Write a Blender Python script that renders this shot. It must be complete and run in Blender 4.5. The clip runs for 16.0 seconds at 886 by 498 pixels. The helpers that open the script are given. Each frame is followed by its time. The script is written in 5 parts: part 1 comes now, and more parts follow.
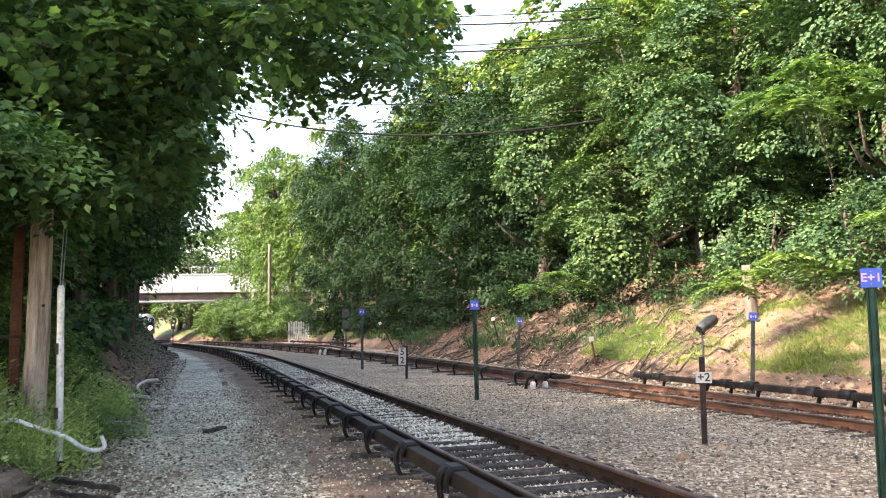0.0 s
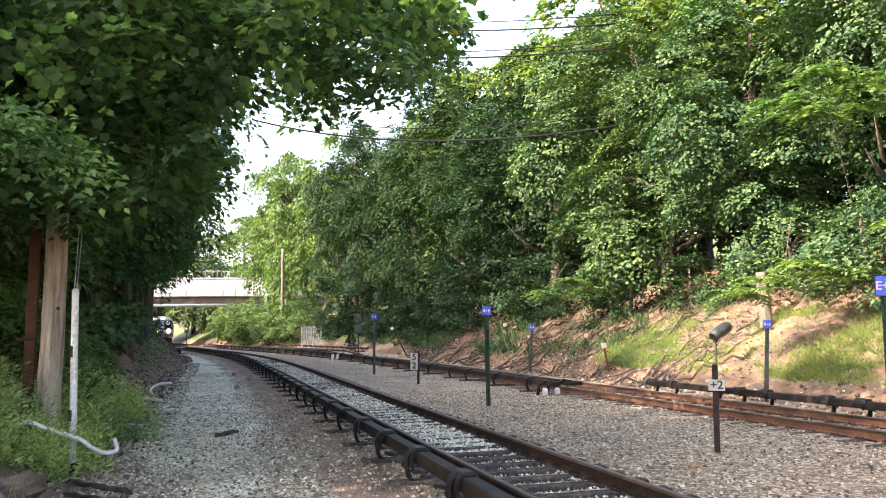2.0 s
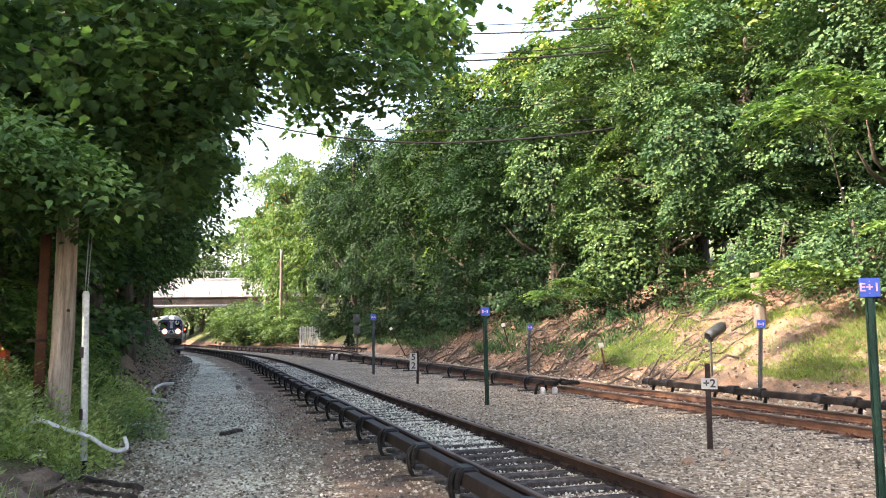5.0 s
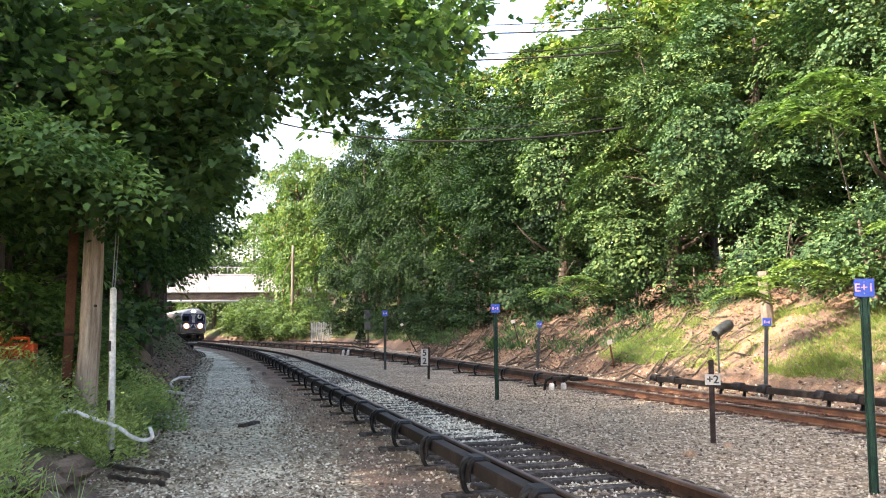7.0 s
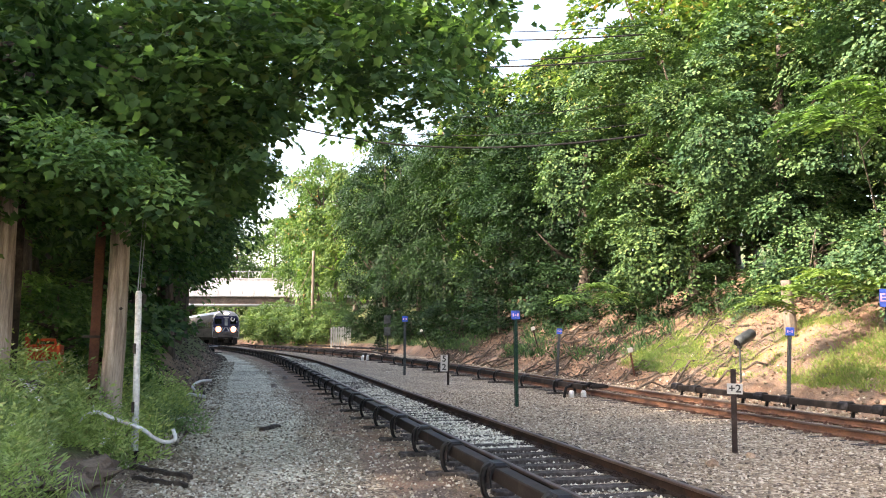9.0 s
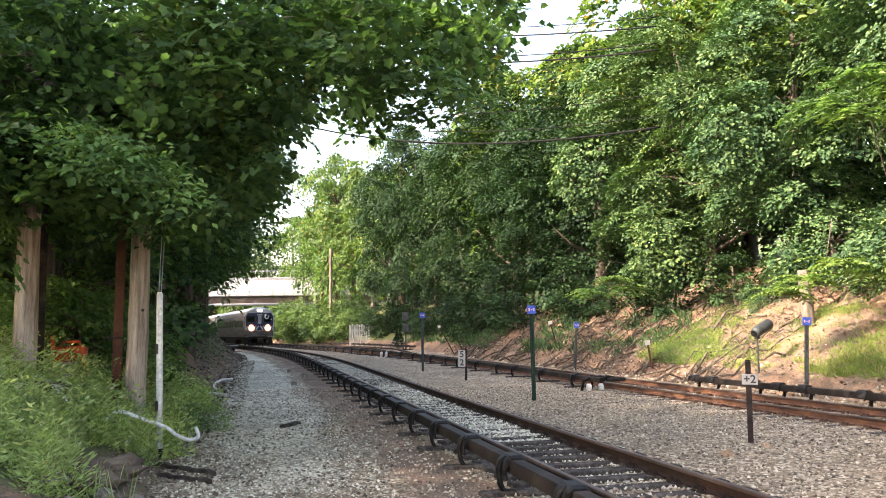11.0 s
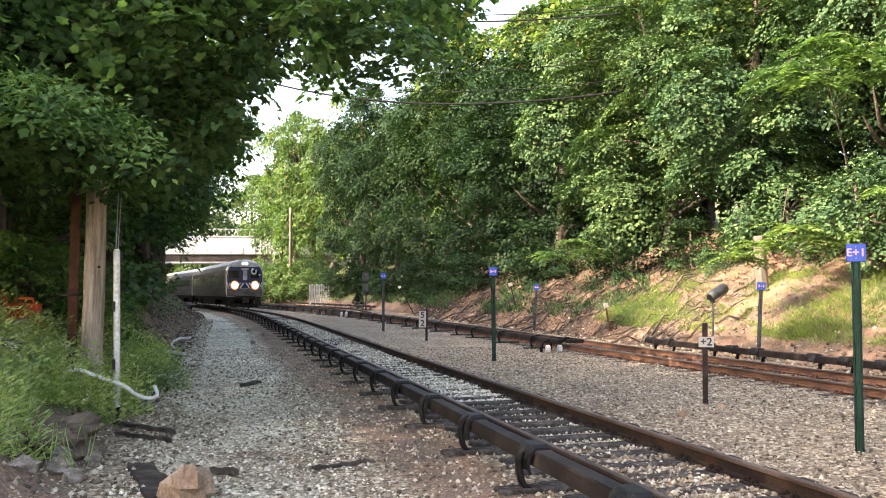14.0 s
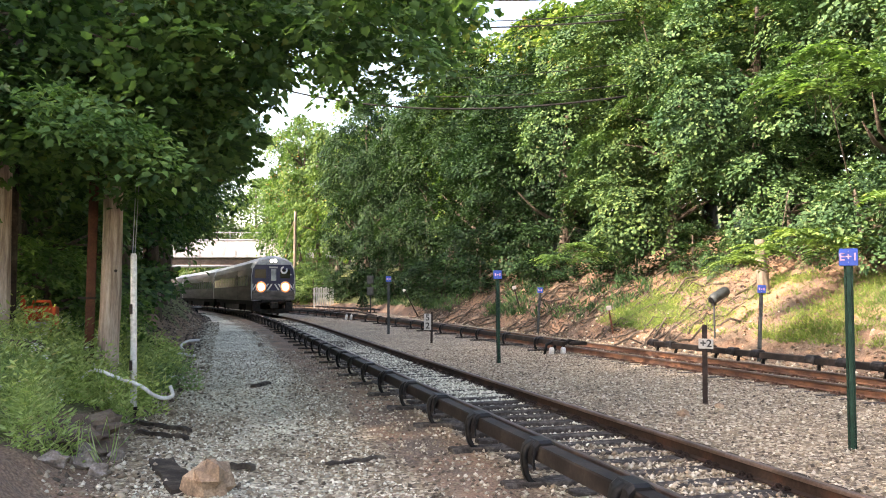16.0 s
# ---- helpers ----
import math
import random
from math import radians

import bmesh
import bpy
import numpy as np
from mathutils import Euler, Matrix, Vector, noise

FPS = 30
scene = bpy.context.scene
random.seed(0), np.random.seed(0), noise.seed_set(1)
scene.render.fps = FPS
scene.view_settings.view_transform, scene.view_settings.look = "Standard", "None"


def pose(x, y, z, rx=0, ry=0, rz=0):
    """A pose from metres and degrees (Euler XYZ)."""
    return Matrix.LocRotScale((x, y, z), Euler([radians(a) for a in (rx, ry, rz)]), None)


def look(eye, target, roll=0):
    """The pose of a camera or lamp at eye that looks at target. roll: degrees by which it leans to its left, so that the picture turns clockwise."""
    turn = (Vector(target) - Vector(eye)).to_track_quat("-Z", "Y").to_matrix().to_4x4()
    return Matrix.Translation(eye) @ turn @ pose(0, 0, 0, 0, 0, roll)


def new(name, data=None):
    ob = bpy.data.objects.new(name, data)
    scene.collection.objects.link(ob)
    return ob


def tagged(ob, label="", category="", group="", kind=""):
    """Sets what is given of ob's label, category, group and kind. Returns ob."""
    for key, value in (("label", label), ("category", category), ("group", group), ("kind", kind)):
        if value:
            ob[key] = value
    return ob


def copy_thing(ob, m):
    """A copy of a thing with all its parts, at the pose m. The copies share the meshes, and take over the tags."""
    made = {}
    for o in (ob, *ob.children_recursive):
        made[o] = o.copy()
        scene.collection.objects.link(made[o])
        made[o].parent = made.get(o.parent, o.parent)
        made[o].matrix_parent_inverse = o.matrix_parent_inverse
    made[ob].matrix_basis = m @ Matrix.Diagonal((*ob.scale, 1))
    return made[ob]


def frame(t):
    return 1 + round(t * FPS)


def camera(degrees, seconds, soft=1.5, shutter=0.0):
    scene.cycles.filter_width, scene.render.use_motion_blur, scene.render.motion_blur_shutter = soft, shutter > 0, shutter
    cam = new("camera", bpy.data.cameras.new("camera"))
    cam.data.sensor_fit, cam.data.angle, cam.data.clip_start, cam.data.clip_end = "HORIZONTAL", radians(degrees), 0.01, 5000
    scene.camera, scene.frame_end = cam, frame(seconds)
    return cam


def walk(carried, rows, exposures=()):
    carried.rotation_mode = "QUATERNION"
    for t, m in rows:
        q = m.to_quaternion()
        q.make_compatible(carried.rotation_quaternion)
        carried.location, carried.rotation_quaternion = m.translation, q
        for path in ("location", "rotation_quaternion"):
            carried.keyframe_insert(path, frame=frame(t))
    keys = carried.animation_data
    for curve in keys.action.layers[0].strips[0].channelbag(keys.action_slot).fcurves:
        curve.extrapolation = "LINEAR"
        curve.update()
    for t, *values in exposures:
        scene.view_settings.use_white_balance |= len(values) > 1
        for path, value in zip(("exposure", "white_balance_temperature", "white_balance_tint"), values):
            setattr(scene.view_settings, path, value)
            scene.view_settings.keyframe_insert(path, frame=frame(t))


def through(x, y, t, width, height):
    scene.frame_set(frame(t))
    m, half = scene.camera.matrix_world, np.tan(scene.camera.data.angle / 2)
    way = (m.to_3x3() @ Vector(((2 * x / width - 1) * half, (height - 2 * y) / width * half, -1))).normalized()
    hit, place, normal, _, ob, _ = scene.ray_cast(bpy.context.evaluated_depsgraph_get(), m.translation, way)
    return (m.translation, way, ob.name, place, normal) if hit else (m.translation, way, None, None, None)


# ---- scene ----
# ---------------------------------------------------------------- camera
cam = camera(58.15, 16.0, soft=1.0)

# seconds, x, y, z, tilt up, turn left, lean (degrees)
PATH = [
    (0, 0.111, 0.618, 1.925, 5.56, -1.40, -0.96),
    (0.5, 0.121, 0.743, 1.923, 5.72, -1.28, -0.96),
    (1, 0.126, 0.712, 1.922, 5.97, -1.33, -1.01),
    (1.5, 0.113, 0.601, 1.926, 6.21, -1.06, -0.77),
    (2, 0.124, 0.612, 1.925, 5.96, -0.48, -0.56),
    (2.5, 0.128, 0.613, 1.926, 5.64, -0.47, -0.43),
    (3, 0.123, 0.570, 1.927, 5.58, -0.67, -0.50),
    (3.5, 0.106, 0.542, 1.932, 5.59, -0.85, -0.67),
    (4, 0.096, 0.458, 1.932, 5.95, -1.07, -0.83),
    (6.5, 0.067, -0.095, 1.935, 5.97, 0.15, -0.41),
    (7, 0.053, -0.199, 1.935, 5.70, 0.11, -0.39),
    (7.5, 0.029, -0.197, 1.928, 5.02, 0.09, -0.61),
    (8, 0.009, -0.198, 1.929, 5.23, -0.48, -0.26),
    (8.5, -0.005, -0.213, 1.935, 5.82, -0.48, 0.06),
    (9, 0.025, -0.248, 1.931, 6.14, 1.53, 0.20),
    (11.5, 0.088, -0.430, 1.930, 5.55, 2.77, -0.77),
    (12, 0.096, -0.426, 1.920, 4.62, 2.02, -0.67),
    (12.5, 0.064, -0.361, 1.920, 3.79, 1.37, -0.60),
    (13, 0.038, -0.337, 1.928, 3.57, 0.41, -0.37),
    (13.5, 0.024, -0.350, 1.925, 3.21, 0.03, -0.23),
    (14, 0.021, -0.358, 1.926, 3.04, -0.07, -0.13),
    (14.5, 0.022, -0.358, 1.926, 2.97, 0.27, -0.11),
    (15, 0.027, -0.362, 1.927, 2.85, 0.41, -0.05),
    (15.5, 0.017, -0.380, 1.923, 2.89, 0.27, 0.01),
    (16, -0.030, -0.746, 1.928, 3.25, 0.18, -0.15),
]
walk(cam, [(t, pose(x, y, z, 90 + tilt, 0, turn) @ pose(0, 0, 0, 0, 0, lean)) for t, x, y, z, tilt, turn, lean in PATH], [(0, 2.68, 7150, 19), (9, 2.68, 7250, 19), (12, 2.69, 7550, 19), (16, 2.69, 7550, 19)])

# ---------------------------------------------------------------- light
SUN_TO = Vector((-0.80, -0.35, 0.545)).normalized()
world = bpy.data.worlds.new("sky")
scene.world = world
world.use_nodes = True
wn, wl = world.node_tree.nodes, world.node_tree.links
sky = wn.new("ShaderNodeTexSky")
sky.sky_type = "NISHITA"
sky.sun_disc = False
sky.sun_elevation = math.asin(SUN_TO.z)
sky.sun_rotation = math.atan2(SUN_TO.x, SUN_TO.y)
sky.dust_density = 3.0
sky.air_density = 1.2
wl.new(sky.outputs[0], wn["Background"].inputs[0])
wn["Background"].inputs[1].default_value = 0.15
sun = new("sun", bpy.data.lights.new("sun", "SUN"))
sun.data.energy, sun.data.angle, sun.data.color = 2.95, radians(0.6), (1.0, 0.93, 0.82)
sun.matrix_world = look(SUN_TO * 60, (0, 0, 0))


# ---------------------------------------------------------------- materials
def material(name, rough=0.8, metal=0.0):
    m = bpy.data.materials.new(name)
    m.use_nodes = True
    b = m.node_tree.nodes["Principled BSDF"]
    b.inputs["Roughness"].default_value, b.inputs["Metallic"].default_value = rough, metal
    return m, m.node_tree.nodes, m.node_tree.links, b


def coords(n, kind="Object"):
    return n.new("ShaderNodeTexCoord").outputs[kind]


def noise_node(n, l, vec, scale, detail=4.0, rough=0.6):
    t = n.new("ShaderNodeTexNoise")
    t.inputs["Scale"].default_value, t.inputs["Detail"].default_value, t.inputs["Roughness"].default_value = scale, detail, rough
    l.new(vec, t.inputs["Vector"])
    return t.outputs["Fac"]


def ramp(n, l, fac, stops):
    r = n.new("ShaderNodeValToRGB")
    while len(r.color_ramp.elements) < len(stops):
        r.color_ramp.elements.new(0.5)
    for e, (p, c) in zip(r.color_ramp.elements, stops):
        e.position, e.color = p, (*c, 1)
    l.new(fac, r.inputs[0])
    return r.outputs[0]


def mixc(n, l, fac, a, b, kind="MIX"):
    m = n.new("ShaderNodeMix")
    m.data_type, m.blend_type = "RGBA", kind
    for sock, v in ((m.inputs[0], fac), (m.inputs[6], a), (m.inputs[7], b)):
        if isinstance(v, (int, float)):
            sock.default_value = v
        elif isinstance(v, tuple):
            sock.default_value = (*v, 1)
        else:
            l.new(v, sock)
    return m.outputs[2]


def bump(n, l, b, height, strength=0.5, distance=0.02):
    k = n.new("ShaderNodeBump")
    k.inputs["Strength"].default_value, k.inputs["Distance"].default_value = strength, distance
    l.new(height, k.inputs["Height"])
    l.new(k.outputs[0], b.inputs["Normal"])


def worn(name, base, dark, light, rough=0.8, metal=0.0, scale=3.0, grain=40.0, relief=0.3, stretch=(1, 1, 1), spread=(0.3, 0.7)):
    """Two scales of variation: broad stains and fine grain, with relief."""
    m, n, l, b = material(name, rough, metal)
    mp = n.new("ShaderNodeMapping")
    mp.inputs["Scale"].default_value = stretch
    l.new(coords(n), mp.inputs[0])
    big = noise_node(n, l, mp.outputs[0], scale)
    fine = noise_node(n, l, mp.outputs[0], grain, 3.0)
    c = ramp(n, l, big, [(spread[0], dark), (0.5, base), (spread[1], light)])
    c2 = ramp(n, l, fine, [(0.3, (0.55, 0.55, 0.55)), (0.7, (1.25, 1.25, 1.25))])
    l.new(mixc(n, l, 0.7, c, c2, "MULTIPLY"), b.inputs["Base Color"])
    bump(n, l, b, fine, relief, 0.01)
    return m


def leafy(name, dark, mid, light, dry=(0.2, 0.14, 0.04), through=0.35, dry_at=0.93):
    """Leaves: every leaf its own green, thin enough to let light through."""
    m, n, l, b = material(name, 0.55)
    geo = n.new("ShaderNodeNewGeometry")
    info = n.new("ShaderNodeObjectInfo")
    c = ramp(n, l, geo.outputs["Random Per Island"], [(0.0, dark), (0.45, mid), (dry_at - 0.05, light), (dry_at + 0.03, light), (1.0, dry)])
    t = ramp(n, l, info.outputs["Random"], [(0.0, (0.86, 0.92, 0.9)), (0.5, (1, 1, 1)), (1.0, (1.16, 1.08, 0.92))])
    big = noise_node(n, l, geo.outputs["Position"], 0.6, 3.0)
    tone = ramp(n, l, big, [(0.32, (0.52, 0.62, 0.66)), (0.66, (1.35, 1.28, 1.05))])
    col = mixc(n, l, 1.0, mixc(n, l, 1.0, c, t, "MULTIPLY"), tone, "MULTIPLY")
    l.new(col, b.inputs["Base Color"])
    b.inputs["Specular IOR Level"].default_value = 0.12
    tr = n.new("ShaderNodeBsdfTranslucent")
    l.new(mixc(n, l, 1.0, col, (1.25, 1.45, 0.65), "MULTIPLY"), tr.inputs[0])
    mx = n.new("ShaderNodeMixShader")
    mx.inputs[0].default_value = through
    l.new(b.outputs[0], mx.inputs[1])
    l.new(tr.outputs[0], mx.inputs[2])
    l.new(mx.outputs[0], n["Material Output"].inputs[0])
    return m


def plain(name, colour, rough=0.5, metal=0.0, grime=0.15):
    m, n, l, b = material(name, rough, metal)
    f = noise_node(n, l, coords(n), 6.0)
    k = 1 - grime
    l.new(ramp(n, l, f, [(0.3, tuple(v * k for v in colour)), (0.7, colour)]), b.inputs["Base Color"])
    return m


def glow(name, colour, strength):
    m, n, l, b = material(name, 0.3)
    b.inputs["Base Color"].default_value = (*colour, 1)
    b.inputs["Emission Color"].default_value = (*colour, 1)
    b.inputs["Emission Strength"].default_value = strength
    return m


def stones(name, colours, rough=0.9):
    m, n, l, b = material(name, rough)
    geo = n.new("ShaderNodeNewGeometry")
    k = len(colours)
    c = ramp(n, l, geo.outputs["Random Per Island"], [(i / (k - 1), v) for i, v in enumerate(colours)])
    f = noise_node(n, l, geo.outputs["Position"], 60.0, 3.0)
    l.new(mixc(n, l, 0.6, c, ramp(n, l, f, [(0.3, (0.6, 0.6, 0.6)), (0.7, (1.2, 1.2, 1.2))]), "MULTIPLY"), b.inputs["Base Color"])
    bump(n, l, b, f, 0.4, 0.01)
    return m


def ground_material():
    m, n, l, b = material("gravel_and_soil", 0.95)
    at = n.new("ShaderNodeAttribute")
    at.attribute_name = "zone"
    sep = n.new("ShaderNodeSeparateColor")
    l.new(at.outputs["Color"], sep.inputs[0])
    pos = n.new("ShaderNodeNewGeometry").outputs["Position"]
    v = n.new("ShaderNodeTexVoronoi")
    v.inputs["Scale"].default_value = 22.0
    l.new(pos, v.inputs["Vector"])
    cell = n.new("ShaderNodeSeparateColor")
    l.new(v.outputs["Color"], cell.inputs[0])
    big = noise_node(n, l, pos, 0.5, 5.0)
    fine = noise_node(n, l, pos, 30.0, 4.0)
    brown = ramp(n, l, cell.outputs[0], [(0.0, (0.06, 0.044, 0.03)), (0.4, (0.18, 0.137, 0.092)), (0.8, (0.31, 0.247, 0.172)), (1.0, (0.56, 0.49, 0.38))])
    pale = ramp(n, l, cell.outputs[0], [(0.0, (0.19, 0.178, 0.138)), (0.4, (0.44, 0.412, 0.325)), (0.8, (0.63, 0.595, 0.475)), (1.0, (0.84, 0.81, 0.68))])
    soil = mixc(n, l, ramp(n, l, noise_node(n, l, pos, 0.9, 6.0), [(0.4, (0, 0, 0)), (0.62, (1, 1, 1))]), ramp(n, l, fine, [(0.25, (0.04, 0.028, 0.02)), (0.5, (0.11, 0.078, 0.056)), (0.75, (0.24, 0.18, 0.135))]), ramp(n, l, fine, [(0.25, (0.085, 0.046, 0.027)), (0.5, (0.21, 0.128, 0.082)), (0.75, (0.34, 0.225, 0.15))]))
    grass = ramp(n, l, fine, [(0.3, (0.04, 0.055, 0.018)), (0.7, (0.11, 0.125, 0.045))])
    edge = lambda s: ramp(n, l, mixc(n, l, 0.5, s, big, "OVERLAY"), [(0.35, (0, 0, 0)), (0.6, (1, 1, 1))])  # noqa: E731
    c = mixc(n, l, edge(sep.outputs[0]), brown, pale)
    c = mixc(n, l, edge(sep.outputs[2]), c, soil)
    c = mixc(n, l, edge(sep.outputs[1]), c, grass)
    stain = ramp(n, l, big, [(0.3, (0.74, 0.72, 0.69)), (0.65, (1.36, 1.35, 1.33))])
    l.new(mixc(n, l, 0.8, c, stain, "MULTIPLY"), b.inputs["Base Color"])
    hsum = mixc(n, l, 0.5, v.outputs["Distance"], fine)
    bump(n, l, b, hsum, 0.9, 0.05)
    return m


M_GROUND = ground_material()
M_BALLAST = stones("ballast_stone", [(0.05, 0.038, 0.027), (0.15, 0.113, 0.078), (0.27, 0.213, 0.15), (0.38, 0.325, 0.245), (0.6, 0.54, 0.43)])
M_PALE = stones("pale_ballast", [(0.16, 0.15, 0.118), (0.42, 0.395, 0.315), (0.62, 0.588, 0.475), (0.85, 0.82, 0.69)])
M_RUST = worn("rusty_rail_steel", (0.115, 0.052, 0.03), (0.045, 0.024, 0.017), (0.22, 0.105, 0.055), 0.8, 0.2, 1.2, 30.0)
M_DARKRAIL = worn("brown_rail_steel", (0.026, 0.016, 0.0125), (0.012, 0.008, 0.007), (0.06, 0.028, 0.018), 0.8, 0.1, 1.5, 30.0)
M_HEAD = worn("worn_rail_head", (0.11, 0.075, 0.06), (0.06, 0.04, 0.03), (0.2, 0.15, 0.125), 0.5, 0.6, 1.0, 30.0, 0.05)
M_TIE = worn("weathered_tie_wood", (0.05, 0.042, 0.037), (0.02, 0.017, 0.015), (0.12, 0.105, 0.095), 0.9, 0, 2.0, 25.0, 0.6, (6, 6, 6))
M_COVER = worn("third_rail_cover_board", (0.016, 0.0125, 0.011), (0.007, 0.006, 0.0055), (0.045, 0.035, 0.03), 0.65, 0, 2.0, 25.0, 0.2)
M_BRACKET = worn("black_iron_bracket", (0.006, 0.006, 0.006), (0.003, 0.003, 0.003), (0.02, 0.017, 0.015), 0.6, 0.1, 6.0, 30.0, 0.2)
M_CAP = worn("black_bracket_hood", (0.014, 0.013, 0.0135), (0.006, 0.006, 0.006), (0.05, 0.048, 0.05), 0.5, 0.1, 2.0, 30.0, 0.2)
M_POLE = worn("grey_pole_wood", (0.38, 0.3, 0.245), (0.13, 0.09, 0.068), (0.56, 0.48, 0.41), 0.9, 0, 1.6, 18.0, 0.8, (6, 6, 0.5))
M_OLDPOLE = worn("pale_stump_wood", (0.14, 0.112, 0.085), (0.07, 0.056, 0.042), (0.22, 0.18, 0.14), 0.9, 0, 1.6, 18.0, 0.8, (6, 6, 0.5))
M_REDPOST = worn("rusty_post", (0.12, 0.045, 0.025), (0.06, 0.025, 0.016), (0.2, 0.085, 0.05), 0.8, 0.3, 2.0, 30.0)
M_WHITE = worn("white_plastic", (0.72, 0.71, 0.69), (0.5, 0.48, 0.45), (0.8, 0.8, 0.79), 0.45, 0, 2.0, 20.0, 0.1)
M_GREENPOST = worn("green_post_paint", (0.01, 0.034, 0.024), (0.006, 0.016, 0.012), (0.022, 0.055, 0.042), 0.5, 0.3, 4.0, 40.0, 0.1)
M_GREYPOST = worn("dull_steel_post", (0.035, 0.042, 0.044), (0.018, 0.022, 0.023), (0.07, 0.08, 0.08), 0.6, 0.3, 4.0, 40.0, 0.1)
M_BROWNPOST = worn("brown_post", (0.028, 0.02, 0.018), (0.014, 0.01, 0.009), (0.06, 0.045, 0.04), 0.8, 0.1, 4.0, 40.0, 0.2)
M_BLUE = plain("blue_sign", (0.006, 0.055, 0.38), 0.35)
M_PINK = plain("pale_pink_lettering", (0.5, 0.3, 0.42), 0.5)
M_SIGNWHITE = plain("white_sign", (0.4, 0.385, 0.36), 0.5)
M_BLACK = plain("black_paint", (0.012, 0.012, 0.014), 0.5)
M_ROCK = worn("brown_rock", (0.3, 0.2, 0.13), (0.16, 0.11, 0.075), (0.44, 0.33, 0.23), 0.9, 0, 5.0, 40.0, 0.8)
M_CONC = worn("broken_concrete", (0.22, 0.18, 0.15), (0.1, 0.08, 0.065), (0.38, 0.34, 0.3), 0.9, 0, 5.0, 40.0, 0.8)
M_DIRT = worn("dug_soil", (0.1, 0.07, 0.05), (0.045, 0.032, 0.024), (0.2, 0.15, 0.11), 0.95, 0, 2.5, 30.0, 0.9)
M_DARKWOOD = worn("dark_wet_wood", (0.045, 0.036, 0.03), (0.02, 0.017, 0.015), (0.09, 0.075, 0.06), 0.85, 0, 5.0, 30.0, 0.6)
M_BARK = worn("bark", (0.075, 0.058, 0.044), (0.03, 0.024, 0.018), (0.15, 0.12, 0.095), 0.95, 0, 3.0, 20.0, 0.9, (3, 3, 0.6))
M_ORANGE = plain("orange_plastic", (0.55, 0.08, 0.018), 0.45)
M_BRIDGEWHITE = worn("pale_painted_concrete", (0.36, 0.36, 0.37), (0.3, 0.3, 0.3), (0.4, 0.4, 0.41), 0.8, 0, 0.4, 5.0, 0.2)
M_GIRDER = worn("brown_girder_steel", (0.1, 0.07, 0.055), (0.05, 0.035, 0.03), (0.17, 0.13, 0.1), 0.7, 0.2, 0.7, 6.0, 0.1)
M_STEELGREY = worn("galvanised_steel", (0.33, 0.34, 0.34), (0.2, 0.2, 0.2), (0.48, 0.48, 0.48), 0.5, 0.6, 2.0, 20.0, 0.1)
# steel set dark: the shade on the car sides is in this colour
M_STAINLESS = worn("shade_dark_car_side", (0.085, 0.073, 0.065), (0.04, 0.035, 0.03), (0.15, 0.13, 0.12), 0.5, 0.3, 1.2, 8.0, 0.05, (1, 0.2, 3))
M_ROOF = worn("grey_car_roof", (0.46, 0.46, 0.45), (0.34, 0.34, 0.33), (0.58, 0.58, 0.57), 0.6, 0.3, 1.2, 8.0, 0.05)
M_TRAINBLUE = plain("dark_blue_front", (0.008, 0.011, 0.055), 0.3)
M_TRAINWHITE = plain("white_front_paint", (0.66, 0.65, 0.62), 0.35)
M_UNDER = worn("black_underframe", (0.022, 0.02, 0.018), (0.01, 0.01, 0.01), (0.05, 0.043, 0.036), 0.8, 0.2, 4.0, 20.0, 0.2)
M_GLASS = plain("dark_train_window", (0.006, 0.007, 0.009), 0.12)
M_LAMP = glow("headlight_lens", (1.0, 0.84, 0.66), 26.0)
# orange glow round the headlights, made as an emitting disc
M_HALO = glow("headlight_halo", (1.0, 0.3, 0.12), 0.2)
M_REDLAMP = glow("red_signal_lens", (1.0, 0.06, 0.03), 2.0)
M_WIRE = plain("black_cable", (0.006, 0.006, 0.006), 0.9)

for dull in (M_COVER, M_BRACKET, M_CAP, M_TIE, M_DARKRAIL, M_GREENPOST, M_BROWNPOST, M_DARKWOOD, M_UNDER, M_WIRE):
    dull.node_tree.nodes["Principled BSDF"].inputs["Specular IOR Level"].default_value = 0.18

L_LEFT = leafy("shade_leaf", (0.03, 0.064, 0.031), (0.052, 0.1, 0.046), (0.092, 0.158, 0.066), (0.11, 0.125, 0.05), 0.34)
L_NEAR = leafy("broad_leaf", (0.036, 0.077, 0.043), (0.055, 0.112, 0.059), (0.094, 0.175, 0.086), (0.11, 0.125, 0.055), through=0.44)
L_RIGHT = leafy("sunny_leaf", (0.026, 0.06, 0.031), (0.05, 0.102, 0.05), (0.1, 0.168, 0.074), (0.13, 0.14, 0.068), 0.16)
# very dark leaves: the wood's shade is put into their colour
L_DARK = leafy("shade_dark_leaf", (0.009, 0.024, 0.012), (0.016, 0.04, 0.019), (0.034, 0.072, 0.03), (0.045, 0.066, 0.024), 0.16)
L_YELLOW = leafy("yellowing_leaf", (0.05, 0.1, 0.036), (0.085, 0.148, 0.054), (0.14, 0.2, 0.075), (0.28, 0.15, 0.07), 0.34, 0.88)
L_WEED = leafy("weed_leaf", (0.2, 0.265, 0.12), (0.32, 0.405, 0.19), (0.46, 0.54, 0.3), (0.45, 0.42, 0.25), 0.45, 0.88)
L_GRASS = leafy("grass_blade", (0.08, 0.14, 0.042), (0.135, 0.21, 0.066), (0.215, 0.285, 0.105), (0.32, 0.28, 0.16), 0.35, 0.92)
